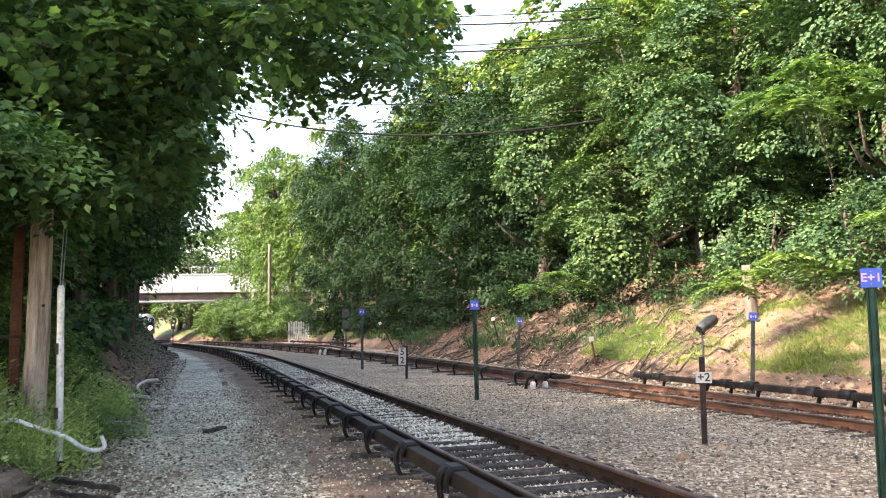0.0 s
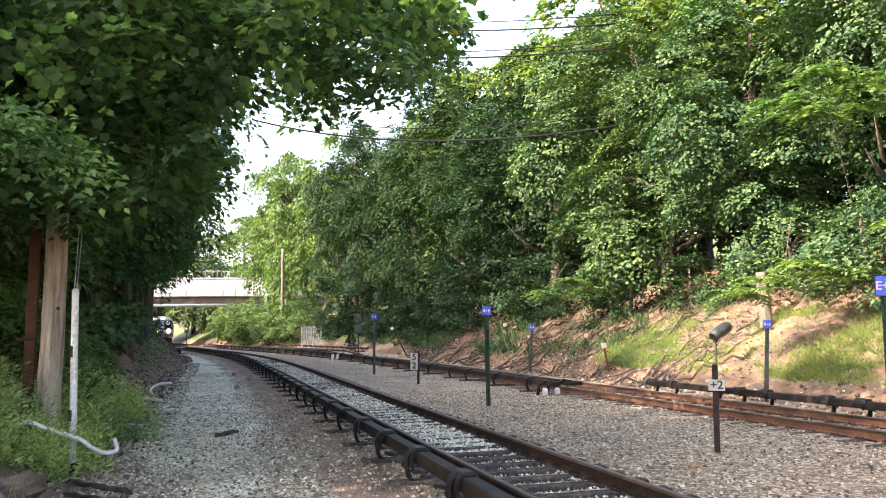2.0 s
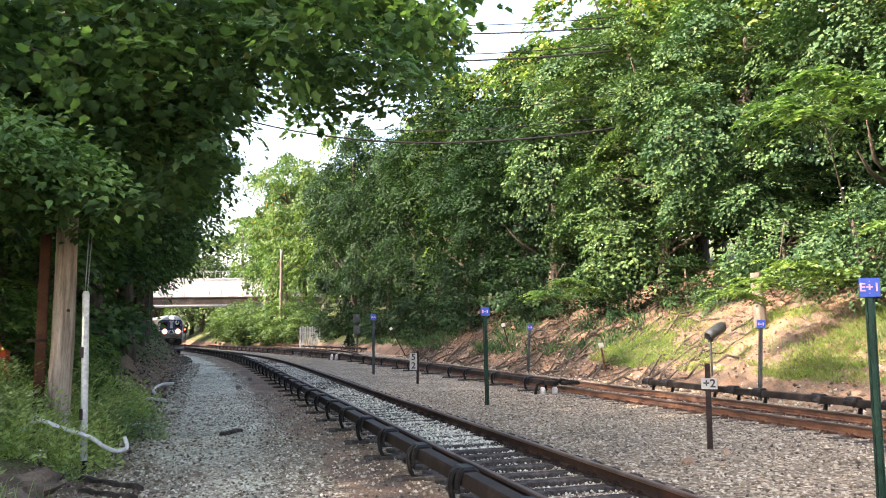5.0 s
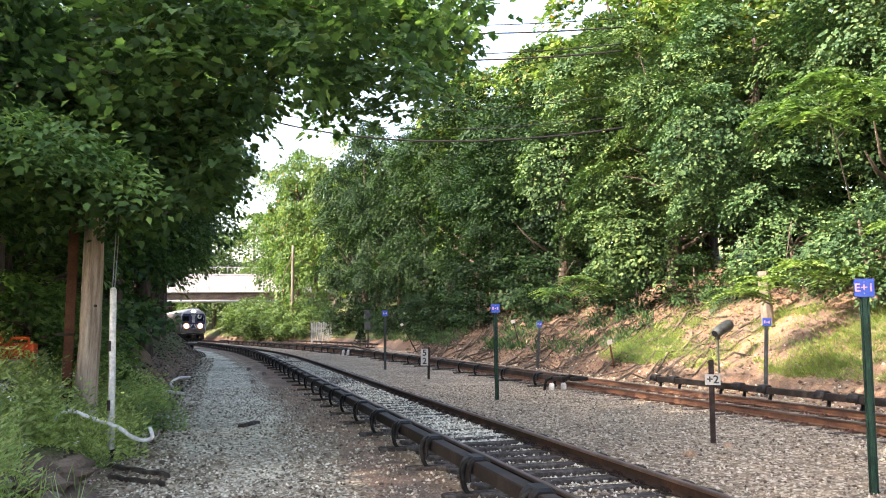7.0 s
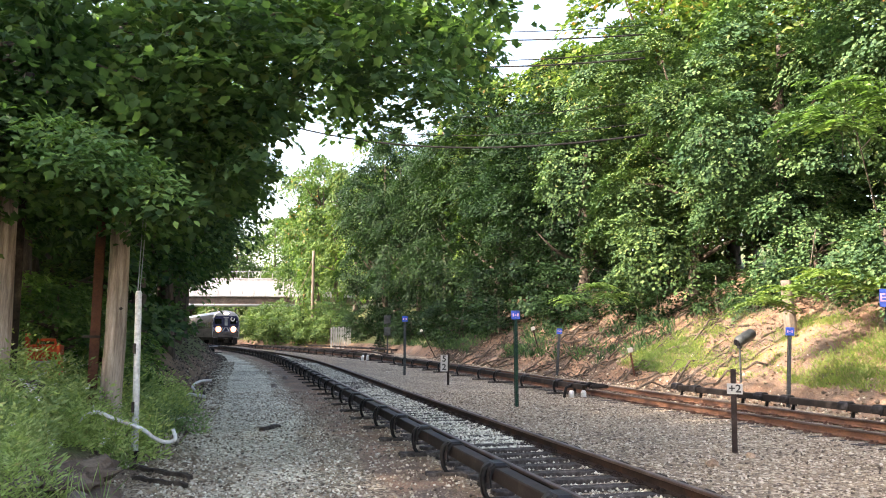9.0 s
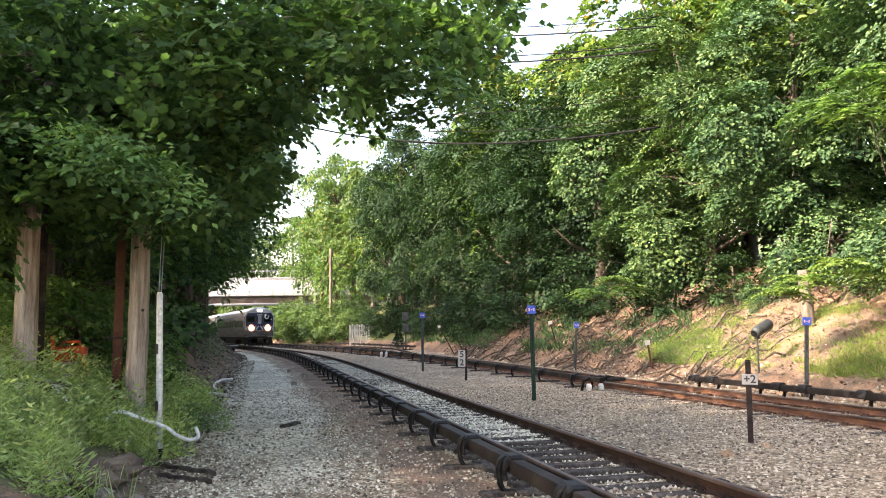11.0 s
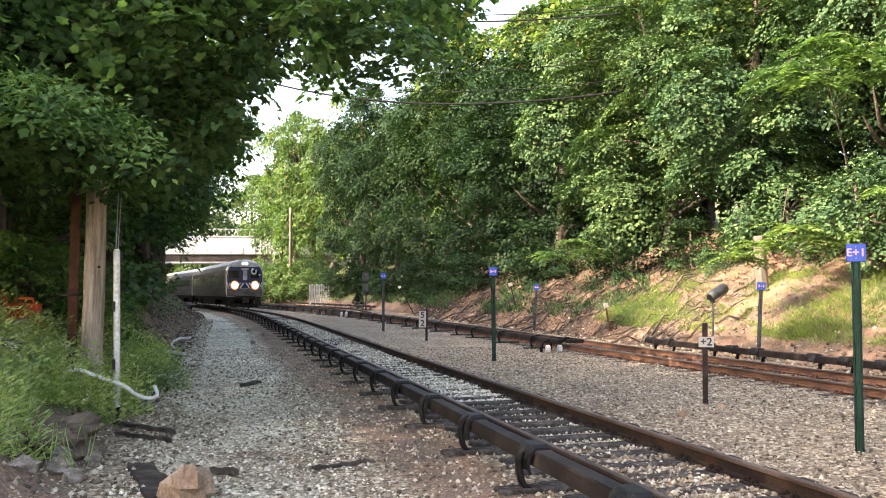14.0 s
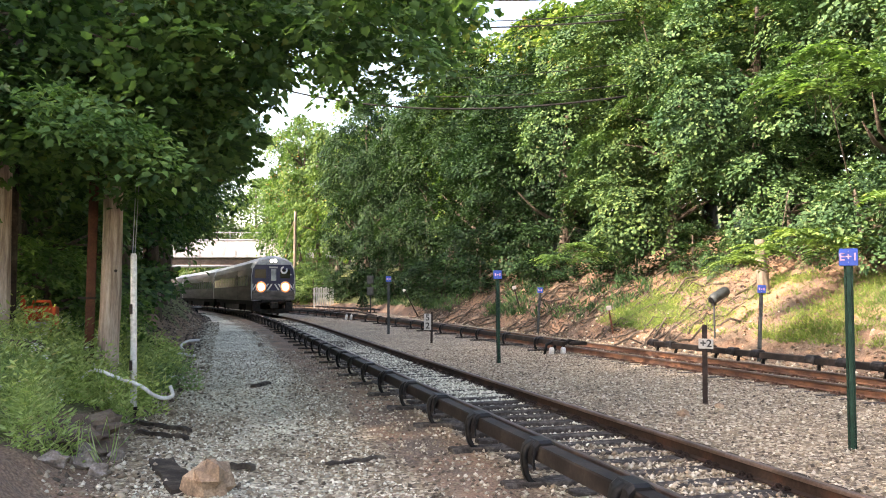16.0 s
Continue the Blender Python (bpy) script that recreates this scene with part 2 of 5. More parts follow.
# far leaves, brighter green with sun and mist put into the colour
L_FAR = leafy("sunlit_distant_leaf", (0.055, 0.1, 0.042), (0.085, 0.145, 0.058), (0.13, 0.195, 0.082), (0.15, 0.16, 0.065), 0.25)
L_FEATHER = leafy("feathery_leaf", (0.075, 0.13, 0.05), (0.115, 0.19, 0.07), (0.17, 0.26, 0.1), (0.2, 0.22, 0.08), 0.35)
# pointed leaves, paler by the sunlight put into their colour
L_SPRAY = leafy("sunlit_pointed_leaf", (0.06, 0.12, 0.045), (0.095, 0.18, 0.065), (0.15, 0.25, 0.095), (0.16, 0.2, 0.08), 0.36)
M_MOULD = stones("dark_leaf_mould", [(0.014, 0.011, 0.009), (0.035, 0.026, 0.019), (0.065, 0.05, 0.037), (0.13, 0.1, 0.08)])
M_LITTER = stones("dry_leaf", [(0.05, 0.03, 0.018), (0.13, 0.075, 0.04), (0.22, 0.13, 0.07), (0.33, 0.22, 0.13)])
M_FLOWER = plain("white_flower", (0.75, 0.74, 0.68), 0.7)


# ---------------------------------------------------------------- mesh tools
class Build:
    """Vertices and faces gathered into one mesh, each face with a material slot."""

    def __init__(self):
        self.v, self.f, self.s = [], [], []

    def add(self, vs, fs, slot=0, m=None):
        k = len(self.v)
        self.v += [tuple(m @ Vector(p)) if m else tuple(p) for p in vs]
        self.f += [tuple(i + k for i in f) for f in fs]
        self.s += [slot] * len(fs)
        return self

    def box(self, x0, y0, z0, x1, y1, z1, slot=0, m=None, bev=0.0):
        """A box; bev: its edges cut by that much."""
        if bev <= 0:
            vs = [(x, y, z) for z in (z0, z1) for y in (y0, y1) for x in (x0, x1)]
            fs = [(0, 2, 3, 1), (4, 5, 7, 6), (0, 1, 5, 4), (2, 6, 7, 3), (0, 4, 6, 2), (1, 3, 7, 5)]
            return self.add(vs, fs, slot, m)
        b = bev
        ring = lambda i: [(x0 + i + b, y0 + i), (x1 - i - b, y0 + i), (x1 - i, y0 + i + b), (x1 - i, y1 - i - b), (x1 - i - b, y1 - i), (x0 + i + b, y1 - i), (x0 + i, y1 - i - b), (x0 + i, y0 + i + b)]  # noqa: E731
        vs = [(x, y, z) for z, i in ((z0, b), (z0 + b, 0), (z1 - b, 0), (z1, b)) for x, y in ring(i)]
        fs = [tuple(range(7, -1, -1)), tuple(range(24, 32))]
        for r in range(3):
            fs += [(8 * r + k, 8 * r + (k + 1) % 8, 8 * r + 8 + (k + 1) % 8, 8 * r + 8 + k) for k in range(8)]
        return self.add(vs, fs, slot, m)

    def tube(self, pts, radii, sides=8, slot=0, closed=True):
        """A round bar along pts; radii: one or one for each point."""
        pts = [Vector(p) for p in pts]
        radii = radii if isinstance(radii, (list, tuple)) else [radii] * len(pts)
        vs, fs = [], []
        ref = None
        for i, p in enumerate(pts):
            d = (pts[min(i + 1, len(pts) - 1)] - pts[max(i - 1, 0)]).normalized()
            if ref is None:
                ref = d.orthogonal().normalized()
            ref = (ref - d * ref.dot(d)).normalized()
            w = d.cross(ref)
            vs += [p + radii[i] * (math.cos(a) * ref + math.sin(a) * w) for a in (2 * math.pi * k / sides for k in range(sides))]
        for i in range(len(pts) - 1):
            fs += [(i * sides + k, i * sides + (k + 1) % sides, (i + 1) * sides + (k + 1) % sides, (i + 1) * sides + k) for k in range(sides)]
        if closed:
            fs += [tuple(range(sides - 1, -1, -1)), tuple(range((len(pts) - 1) * sides, len(pts) * sides))]
        return self.add(vs, fs, slot)

    def sweep(self, pts, profile, slot=0, caps=True, slots=None):
        """profile: (side, up) points carried level along pts."""
        pts = [Vector(p) for p in pts]
        k = len(profile)
        vs, fs = [], []
        for i, p in enumerate(pts):
            d = pts[min(i + 1, len(pts) - 1)] - pts[max(i - 1, 0)]
            side = Vector((d.y, -d.x, 0)).normalized()
            vs += [p + side * a + Vector((0, 0, b)) for a, b in profile]
        base = len(self.v)
        self.v += [tuple(v) for v in vs]
        for i in range(len(pts) - 1):
            for j in range(k):
                self.f.append(tuple(base + q for q in (i * k + j, i * k + (j + 1) % k, (i + 1) * k + (j + 1) % k, (i + 1) * k + j)))
                self.s.append(slots[j] if slots else slot)
        if caps:
            self.f += [tuple(base + q for q in range(k - 1, -1, -1)), tuple(base + (len(pts) - 1) * k + q for q in range(k))]
            self.s += [slot, slot]
        return self

    def mesh(self, name, mats, smooth=False):
        me = bpy.data.meshes.new(name)
        me.from_pydata(self.v, [], self.f)
        for m in mats if isinstance(mats, (list, tuple)) else [mats]:
            me.materials.append(m)
        me.polygons.foreach_set("material_index", self.s)
        if smooth:
            me.polygons.foreach_set("use_smooth", [True] * len(self.f))
        me.validate()
        me.update()
        return me


def part(name, b, mats, parent=None, label="", smooth=False, m=None):
    ob = new(name, b.mesh(name, mats, smooth) if isinstance(b, Build) else b)
    ob.parent = parent
    if m is not None:
        ob.matrix_basis = m
    return tagged(ob, label)


def thing(name, m, label, category, group="", kind=""):
    ob = new(name)
    ob.matrix_basis = m
    return tagged(ob, label, category, group, kind)


def blob(b, c, r, seed, rings=6, segs=9, rough=0.3, slot=0, flat=1.0):
    """An uneven lump (stone, clod)."""
    rnd = random.Random(seed)
    off = Vector((rnd.uniform(-50, 50), rnd.uniform(-50, 50), rnd.uniform(-50, 50)))
    vs, fs = [], []
    for i in range(rings + 1):
        th = math.pi * i / rings
        for k in range(segs):
            ph = 2 * math.pi * k / segs
            d = Vector((math.sin(th) * math.cos(ph), math.sin(th) * math.sin(ph), math.cos(th)))
            q = 1 + rough * noise.noise(d * 1.6 + off) + rough * 0.5 * noise.noise(d * 4 + off)
            vs.append((c[0] + r[0] * q * d.x, c[1] + r[1] * q * d.y, c[2] + r[2] * q * d.z * flat))
    for i in range(rings):
        fs += [(i * segs + k, (i + 1) * segs + k, (i + 1) * segs + (k + 1) % segs, i * segs + (k + 1) % segs) for k in range(segs)]
    b.add(vs, fs, slot)


# ---------------------------------------------------------------- plan of the line
def x1(y):
    """Centre of the curved track, by the distance y."""
    q = min(max(y, 4.0), 125.0)
    p = (((9.804e-08 * q - 2.4733e-05) * q + 8.4558e-04) * q - 0.294382) * q + 4.554
    s = ((4 * 9.804e-08 * q - 3 * 2.4733e-05) * q + 2 * 8.4558e-04) * q - 0.294382
    return p + s * (y - q) + 0.3 * ease(25, 65, y)


def rise(y):
    """The line climbs a little beyond the near stretch."""
    return 0.2 * ease(20, 55, y)


GAP = [(-60, 9.0), (5, 8.1), (20, 7.8), (35, 7.35), (55, 6.6), (82, 5.8), (120, 5.0), (400, 4.8)]


def lerp(rows, y):
    for (a, va), (b, vb) in zip(rows, rows[1:]):
        if y <= b:
            k = max(0.0, (y - a) / (b - a))
            return va + (vb - va) * k
    return rows[-1][1]


def x2(y):
    return x1(y) + lerp(GAP, y)


def along(fn, off, y0, y1, z, step=1.0):
    """Points beside a track, off metres to its right hand."""
    out, y = [], y0
    n = max(2, int(abs(y1 - y0) / step) + 1)
    for i in range(n):
        y = y0 + (y1 - y0) * i / (n - 1)
        s = (fn(y + 0.5) - fn(y - 0.5))
        q = math.hypot(1, s)
        out.append((fn(y) + off / q, y - off * s / q, z + rise(y)))
    return out


def ease(a, b, x):
    k = min(1.0, max(0.0, (x - a) / (b - a)))
    return k * k * (3 - 2 * k)


TOE = [(-60, 2.9), (50, 2.9), (74, 7.6), (102, 7.6), (118, 3.6), (400, 3.6)]
BANK = [(-60, 6.0), (17, 5.9), (33, 5.7), (50, 5.0), (67, 4.2), (400, 4.2)]
WOOD = [(-60, 6.0), (17, 6.0), (32, 7.3), (75, 7.3), (95, 6.2), (400, 6.2)]


def ground_z(x, y):
    left = (x1(y) - lerp(BANK, y) - x) * 0.92
    right = (x - x2(y) - lerp(TOE, y)) * 0.95
    z = 0.05 * (noise.noise(Vector((x * 0.35, y * 0.35, 0))) + 0.5 * noise.noise(Vector((x * 1.1, y * 1.1, 5))))
    walk_dip = math.exp(-((x - (x1(y) - 4.0)) / 1.3) ** 2) * 0.05
    near = min(abs(x - x1(y)), abs(x - x2(y)))
    z *= 0.25 + 0.75 * ease(1.2, 3.0, near)
    z += rise(y)
    z -= walk_dip
    if abs(x - x1(y)) < 1.4:
        z -= 0.03 * ease(9.0, 10.0, y) * (1 - ease(13.4, 14.4, y))
    if left > 0:
        steep = 0.42 + 0.4 * ease(18, 34, y)
        z += steep * min(left, 5.0) * ease(0, 0.8, left) + 0.12 * max(0, left - 5.0)
        z += 0.22 * ease(0.2, 1.6, left) * noise.noise(Vector((x * 0.8, y * 0.8, 9))) + 0.12 * ease(0.1, 0.8, left) * noise.noise(Vector((x * 2.3, y * 2.3, 4)))
    if right > 0:
        z += 0.60 * min(right, 7.5) * ease(0, 0.7, right) + 0.16 * max(0, right - 7.5)
        z += 0.25 * ease(0.3, 2.0, right) * noise.noise(Vector((x * 0.55, y * 0.55, 3)))
    return z


# ---------------------------------------------------------------- ground
def make_ground():
    us = [-160, -110, -75, -50, -36, -28, -22] + [-18 + 0.5 * i for i in range(16)] + [-10 + 0.25 * i for i in range(120)] + [20 + 0.6 * i for i in range(12)] + [28, 32, 40, 55, 80, 120, 200]
    ys = [-90, -50, -25, -12, -6, -2] + [0 + 0.25 * i for i in range(160)] + [40 + 0.6 * i for i in range(70)] + [82 + 2 * i for i in range(60)] + [205, 220, 250, 300, 400, 600]
    verts, zone = [], []
    for y in ys:
        for u in us:
            x = x1(y) + u
            z = ground_z(x, y)
            verts.append((x, y, z))
            left, right = -lerp(BANK, y) - u, u - lerp(GAP, y) - lerp(TOE, y)
            jag = 0.8 * noise.noise(Vector((x * 0.4, y * 0.4, 2)))
            pale = 0.95 * (1 - ease(0.75, 1.05, abs(u))) * ease(13.2, 14.6, y + 0.8 * jag)
            # pale path gravel; past y 10 open-sky light is put into it too
            pale = max(pale, (0.44 + 0.5 * ease(10, 20, y) - 0.28 * ease(24, 42, y) + 0.3 * noise.noise(Vector((x * 0.5, y * 0.3, 4)))) * (1 - ease(0.7, 1.7, abs(u + 4.3 + 0.5 * jag))))
            bare = max(ease(-0.4, 0.3, left + jag * 0.5), ease(-0.7, 0.2, right + jag * 0.5))
            bare = max(bare, (0.66 + 0.35 * jag) * (1 - ease(0.3, 0.95, abs(u + 2.0 + 0.25 * jag))))
            green = max(0.8 * ease(0.4, 1.6, left + jag), ease(1.3, 2.4, right + jag) * (1 - ease(4.2, 5.4, right)) * 0.6 * ease(0.0, 0.3, noise.noise(Vector((x * 0.22, y * 0.22, 7)))))
            green = max(green, ease(11, 14, max(left, right)), ease(0.6, 2.0, right) * ease(55, 75, y) * 0.9)
            zone.append((pale, green, bare, 1))
    k = len(us)
    fs = [(i * k + j, i * k + j + 1, (i + 1) * k + j + 1, (i + 1) * k + j) for i in range(len(ys) - 1) for j in range(k - 1)]
    me = bpy.data.meshes.new("ground")
    me.from_pydata(verts, [], fs)
    me.materials.append(M_GROUND)
    a = me.color_attributes.new("zone", "FLOAT_COLOR", "POINT")
    a.data.foreach_set("color", [c for q in zone for c in q])
    me.polygons.foreach_set("use_smooth", [True] * len(fs))
    tagged(new("ground", me), "brown railway gravel with bare soil and weedy banks", "ground", kind="structure")


make_ground()

# ---------------------------------------------------------------- tracks
RAIL = [(-0.07, 0), (0.07, 0), (0.07, 0.012), (0.014, 0.03), (0.012, 0.115), (0.036, 0.125), (0.036, 0.155), (0.026, 0.165), (-0.026, 0.165), (-0.036, 0.155), (-0.036, 0.125), (-0.012, 0.115), (-0.014, 0.03), (-0.07, 0.012)]
HEADS = [0] * 6 + [0, 1, 1, 1, 0] + [0] * 3
RAIL_Z = 0.035


def make_track(fn, name, label, mat, y0, y1, tie_from, tie_to, sunk=0.0):
    tr = thing(name, Matrix(), label, "railway track", "railway tracks", "structure")
    for side in (-0.7525, 0.7525):
        part("rail", Build().sweep(along(fn, side, y0, y1, RAIL_Z, 0.8), RAIL, 0, True, HEADS), [mat, M_HEAD], tr)
    ties = []
    for v in range(3):
        rnd = random.Random(v)
        ties.append(Build().box(-1.3, -0.115 + rnd.uniform(-0.01, 0.01), -0.15, 1.3 + rnd.uniform(-0.08, 0.08), 0.115, 0.03, bev=0.012).mesh("tie", M_TIE))
    rnd = random.Random(5)
    plate = Build().box(-0.09, -0.16, 0.028, 0.09, 0.16, 0.045)
    for sx in (-0.06, 0.06):
        for sy in (-0.1, 0.1):
            plate.box(sx - 0.012, sy - 0.012, 0.04, sx + 0.012, sy + 0.012, 0.075)
            plate.tube([(sx, sy - 0.05, 0.05), (sx, sy - 0.02, 0.085), (sx, sy + 0.02, 0.085), (sx, sy + 0.05, 0.05)], 0.01, 5)
    plate = plate.mesh("tie_plate", mat)
    y = tie_from
    while y < tie_to:
        s = fn(y + 0.5) - fn(y - 0.5)
        m = pose(fn(y), y, rnd.uniform(-0.006, 0.004) - sunk + rise(y), 0, 0, math.degrees(math.atan(-s)) + rnd.uniform(-0.7, 0.7))
        t = part("tie", ties[rnd.randrange(3)], None, tr, m=m)
        if y < 24:
            for side in (-0.7525, 0.7525):
                part("tie_plate", plate, None, t, m=pose(side, 0, 0, 0, 0, 90))
        y += 0.55
    return tr


make_track(x1, "near_track", "curved track of brown worn rails on wooden ties in pale ballast", M_DARKRAIL, -8, 190, 3.0, 60)
make_track(x2, "far_track", "curved track with bright rusty rails below the bank", M_RUST, -8, 190, 6.0, 60, 0.022)

make_track(lambda y: x2(y) + lerp([(-60, 0.3), (56, 0.3), (74, 4.3), (400, 4.3)], y), "siding_track", "far siding of rusty rails branching from the line", M_DARKRAIL, 58, 128, 60, 61)


def bracket_mesh():
    """Gooseneck bracket of the third rail: a curved band from its foot up and over the rail, which lies at x 0."""
    b = Build()
    arm = [(-0.07, 0.022, 0.075), (-0.12, 0.049, 0.055), (-0.155, 0.119, 0.042), (-0.175, 0.216, 0.038), (-0.18, 0.302, 0.045), (-0.155, 0.383, 0.055), (-0.09, 0.427, 0.065), (0.0, 0.437, 0.065), (0.06, 0.421, 0.06)]
    k = len(arm)
    vs = []
    for n, (x, z, w) in enumerate(arm):
        p, q = arm[max(n - 1, 0)], arm[min(n + 1, k - 1)]
        t = Vector((q[0] - p[0], q[1] - p[1])).normalized() * 0.026
        vs += [(x - t.y, -w, z + t.x), (x - t.y, w, z + t.x), (x + t.y, w, z - t.x), (x + t.y, -w, z - t.x)]
    fs = [(4 * n + e, 4 * n + (e + 1) % 4, 4 * n + 4 + (e + 1) % 4, 4 * n + 4 + e) for n in range(k - 1) for e in range(4)] + [(3, 2, 1, 0), (4 * k - 4, 4 * k - 3, 4 * k - 2, 4 * k - 1)]
    b.add(vs, fs)
    b.box(-0.2, -0.1, 0.0, 0.06, 0.1, 0.03, bev=0.01)
    b.box(-0.05, -0.045, 0.29, 0.05, 0.045, 0.43, bev=0.015)
    return b


def cap_mesh():
    """Arched hood over the bracket's head."""
    b = Build()
    arc = [(-0.142, 0.288), (-0.146, 0.396), (-0.125, 0.480), (-0.073, 0.528), (0.060, 0.528), (0.107, 0.492), (0.125, 0.432), (0.125, 0.360), (0.103, 0.360), (0.099, 0.426), (0.052, 0.494), (-0.060, 0.494), (-0.103, 0.456), (-0.125, 0.396), (-0.120, 0.288)]
    b.sweep([(0, -0.17, -0.085), (0, -0.13, -0.06), (0, 0.13, -0.06), (0, 0.17, -0.085)], arc)
    return b


def make_third_rail(fn, off, y0, y1, flip, label, spacing=1.36):
    """Under-running third rail: cover board, hanging rail, bracket after bracket."""
    tr = thing("third_rail", Matrix(), label, "third rail", "third rails", "structure")
    pts = along(fn, off, y0, y1, 0, 0.9)
    cover = [(-0.090, 0.270), (-0.082, 0.402), (-0.072, 0.420), (0.072, 0.422), (0.082, 0.408), (0.082, 0.300), (0.066, 0.300), (0.061, 0.382), (-0.061, 0.382), (-0.072, 0.270)]
    part("cover_board", Build().sweep(pts, cover), M_COVER, tr)
    part("conductor_rail", Build().sweep(pts, [(-0.03, 0.26), (0.03, 0.26), (0.03, 0.285), (0.012, 0.3), (0.012, 0.375), (-0.012, 0.375), (-0.012, 0.3), (-0.03, 0.285)]), M_DARKRAIL, tr)
    br, cp = bracket_mesh().mesh("bracket", M_BRACKET, True), cap_mesh().mesh("bracket_cap", [M_CAP])
    block = Build().box(-0.42, -0.11, -0.1, 0.6, 0.11, 0.05, bev=0.014).mesh("support_tie", M_TIE)
    rnd = random.Random(int(y0 * 10))
    dist, last = 0.3, Vector(pts[0])
    for a, c in zip(pts, pts[1:]):
        a, c = Vector(a), Vector(c)
        dist += (c - a).length
        if dist >= spacing:
            dist = rnd.uniform(-0.12, 0.12)
            turn = math.degrees(math.atan2(c.y - a.y, c.x - a.x)) - 90 + (180 if flip else 0)
            m = pose(c.x, c.y, c.z, 0, 0, turn + rnd.uniform(-2, 2))
            one = part("bracket", br, None, tr, m=m)
            part("bracket_cap", cp, None, one, "arched black hood")
            part("support_tie", block, None, one, m=pose(0.02, 0, 0.0))
    return tr


make_third_rail(x1, -1.42, 4.2, 104, False, "black third rail on gooseneck brackets beside worn rails")
make_third_rail(x2, 1.45, 1.0, 24.4, True, "dark third rail on low brackets at the foot of the bank", 0.95)
make_third_rail(x2, -1.42, 24.9, 100, False, "black third rail on brackets between the two tracks", 1.9)
make_third_rail(x2, 6.0, 70, 108, True, "far black third rail section on short posts", 1.9)


# ---------------------------------------------------------------- posts and signs
def text_part(words, size, mat, parent, m, name="lettering"):
    cu = bpy.data.curves.new(name, "FONT")
    cu.body, cu.size, cu.align_x, cu.align_y, cu.extrude, cu.offset = words, size, "CENTER", "CENTER", 0.002, size * 0.02
    cu.materials.append(mat)
    ob = new(name, cu)
    dg = bpy.context.evaluated_depsgraph_get()
    me = bpy.data.meshes.new_from_object(ob.evaluated_get(dg))
    bpy.data.objects.remove(ob)
    return part(name, me, None, parent, m=m)


def channel_post(b, h, w=0.045):
    """A flanged steel post, open at the back, with its row of holes as small dimples."""
    prof = [(-w, 0.012), (-w * 0.55, 0.012), (-w * 0.45, -0.03), (w * 0.45, -0.03), (w * 0.55, 0.012), (w, 0.012), (w, 0.018), (w * 0.62, 0.018), (w * 0.5, -0.022), (-w * 0.5, -0.022), (-w * 0.62, 0.018), (-w, 0.018)]
    k = len(prof)
    vs = [(x, y, z) for z in (-0.3, h) for x, y in prof]
    fs = [(j, (j + 1) % k, k + (j + 1) % k, k + j) for j in range(k)] + [tuple(range(k, 2 * k))]
    b.add(vs, fs)
    return b


def blue_sign(x, y, h, plate, face, words, mat, label, lean=(0, 0)):
    z = ground_z(x, y)
    s = thing("track_marker_sign", pose(x, y, z, lean[0], lean[1], face), label, "track sign", "blue marker signs")
    part("post", channel_post(Build(), h, plate * 0.24), mat, s)
    p = part("plate", Build().box(-plate / 2, -0.045, h - plate * 0.95, plate / 2, -0.033, h + plate * 0.05, bev=0.004), M_BLUE, s, "bright blue plate")
    if words:
        text_part(words, plate * 0.62, M_PINK, p, pose(0, -0.048, h - plate * 0.45, 90))
    else:
        for i in (-1, 0, 1):
            part("lettering_bar", Build().box(i * plate * 0.26 - plate * 0.08, -0.049, h - plate * (0.62 if i else 0.52), i * plate * 0.26 + plate * 0.08, -0.0455, h - plate * (0.28 if i else 0.4)), M_PINK, p)
    for dz in (0.12, 0.75):
        part("bolt", Build().tube([(0, -0.055, h - plate * dz), (0, -0.04, h - plate * dz)], 0.006, 6), M_STEELGREY, p)


blue_sign(5.03, 9.31, 2.49, 0.215, -24, "E+1", M_GREENPOST, "blue square track sign with pale lettering on green post", (0, 0.4))
blue_sign(1.44, 21.53, 2.56, 0.235, 4, "", M_GREENPOST, "small blue track sign on dark green post in gravel", (0, -0.5))
blue_sign(4.24, 36.42, 2.15, 0.25, 0, "", M_GREYPOST, "blue track sign on leaning dark post behind rails", (0, 3.6))
blue_sign(-2.69, 36.42, 2.67, 0.25, 6, "", M_GREYPOST, "far blue track sign on thin grey post")
blue_sign(8.73, 21.71, 2.13, 0.22, -15, "", M_GREYPOST, "blue track sign on dull steel post at bank foot", (0, 3.2))


def number_post(x, y, h, face, rows, w, ph, top, label):
    z = ground_z(x, y)
    s = thing("number_post", pose(x, y, z, 0, 0.6, face), label, "track sign", "white number posts")
    part("post", Build().box(-0.045, -0.02, -0.3, 0.045, 0.02, h, bev=0.006), M_BROWNPOST, s)
    p = part("plate", Build().box(-w / 2 + top[1], -0.034, top[0] - ph, w / 2 + top[1], -0.022, top[0], bev=0.004), M_SIGNWHITE, s, "white plate with black figures")
    for i, r in enumerate(rows):
        text_part(r, (ph / len(rows)) * 1.05, M_BLACK, p, pose(top[1], -0.037, top[0] - ph * (i + 0.5) / len(rows), 90))


number_post(4.54, 13.44, 1.38, -18, ["+2"], 0.25, 0.175, (1.14, 0.02), "short dark post with white plate reading +2")
number_post(-0.58, 30.16, 1.2, 2, ["5", "2"], 0.27, 0.62, (1.13, -0.16), "short brown post with tall white 52 plate")


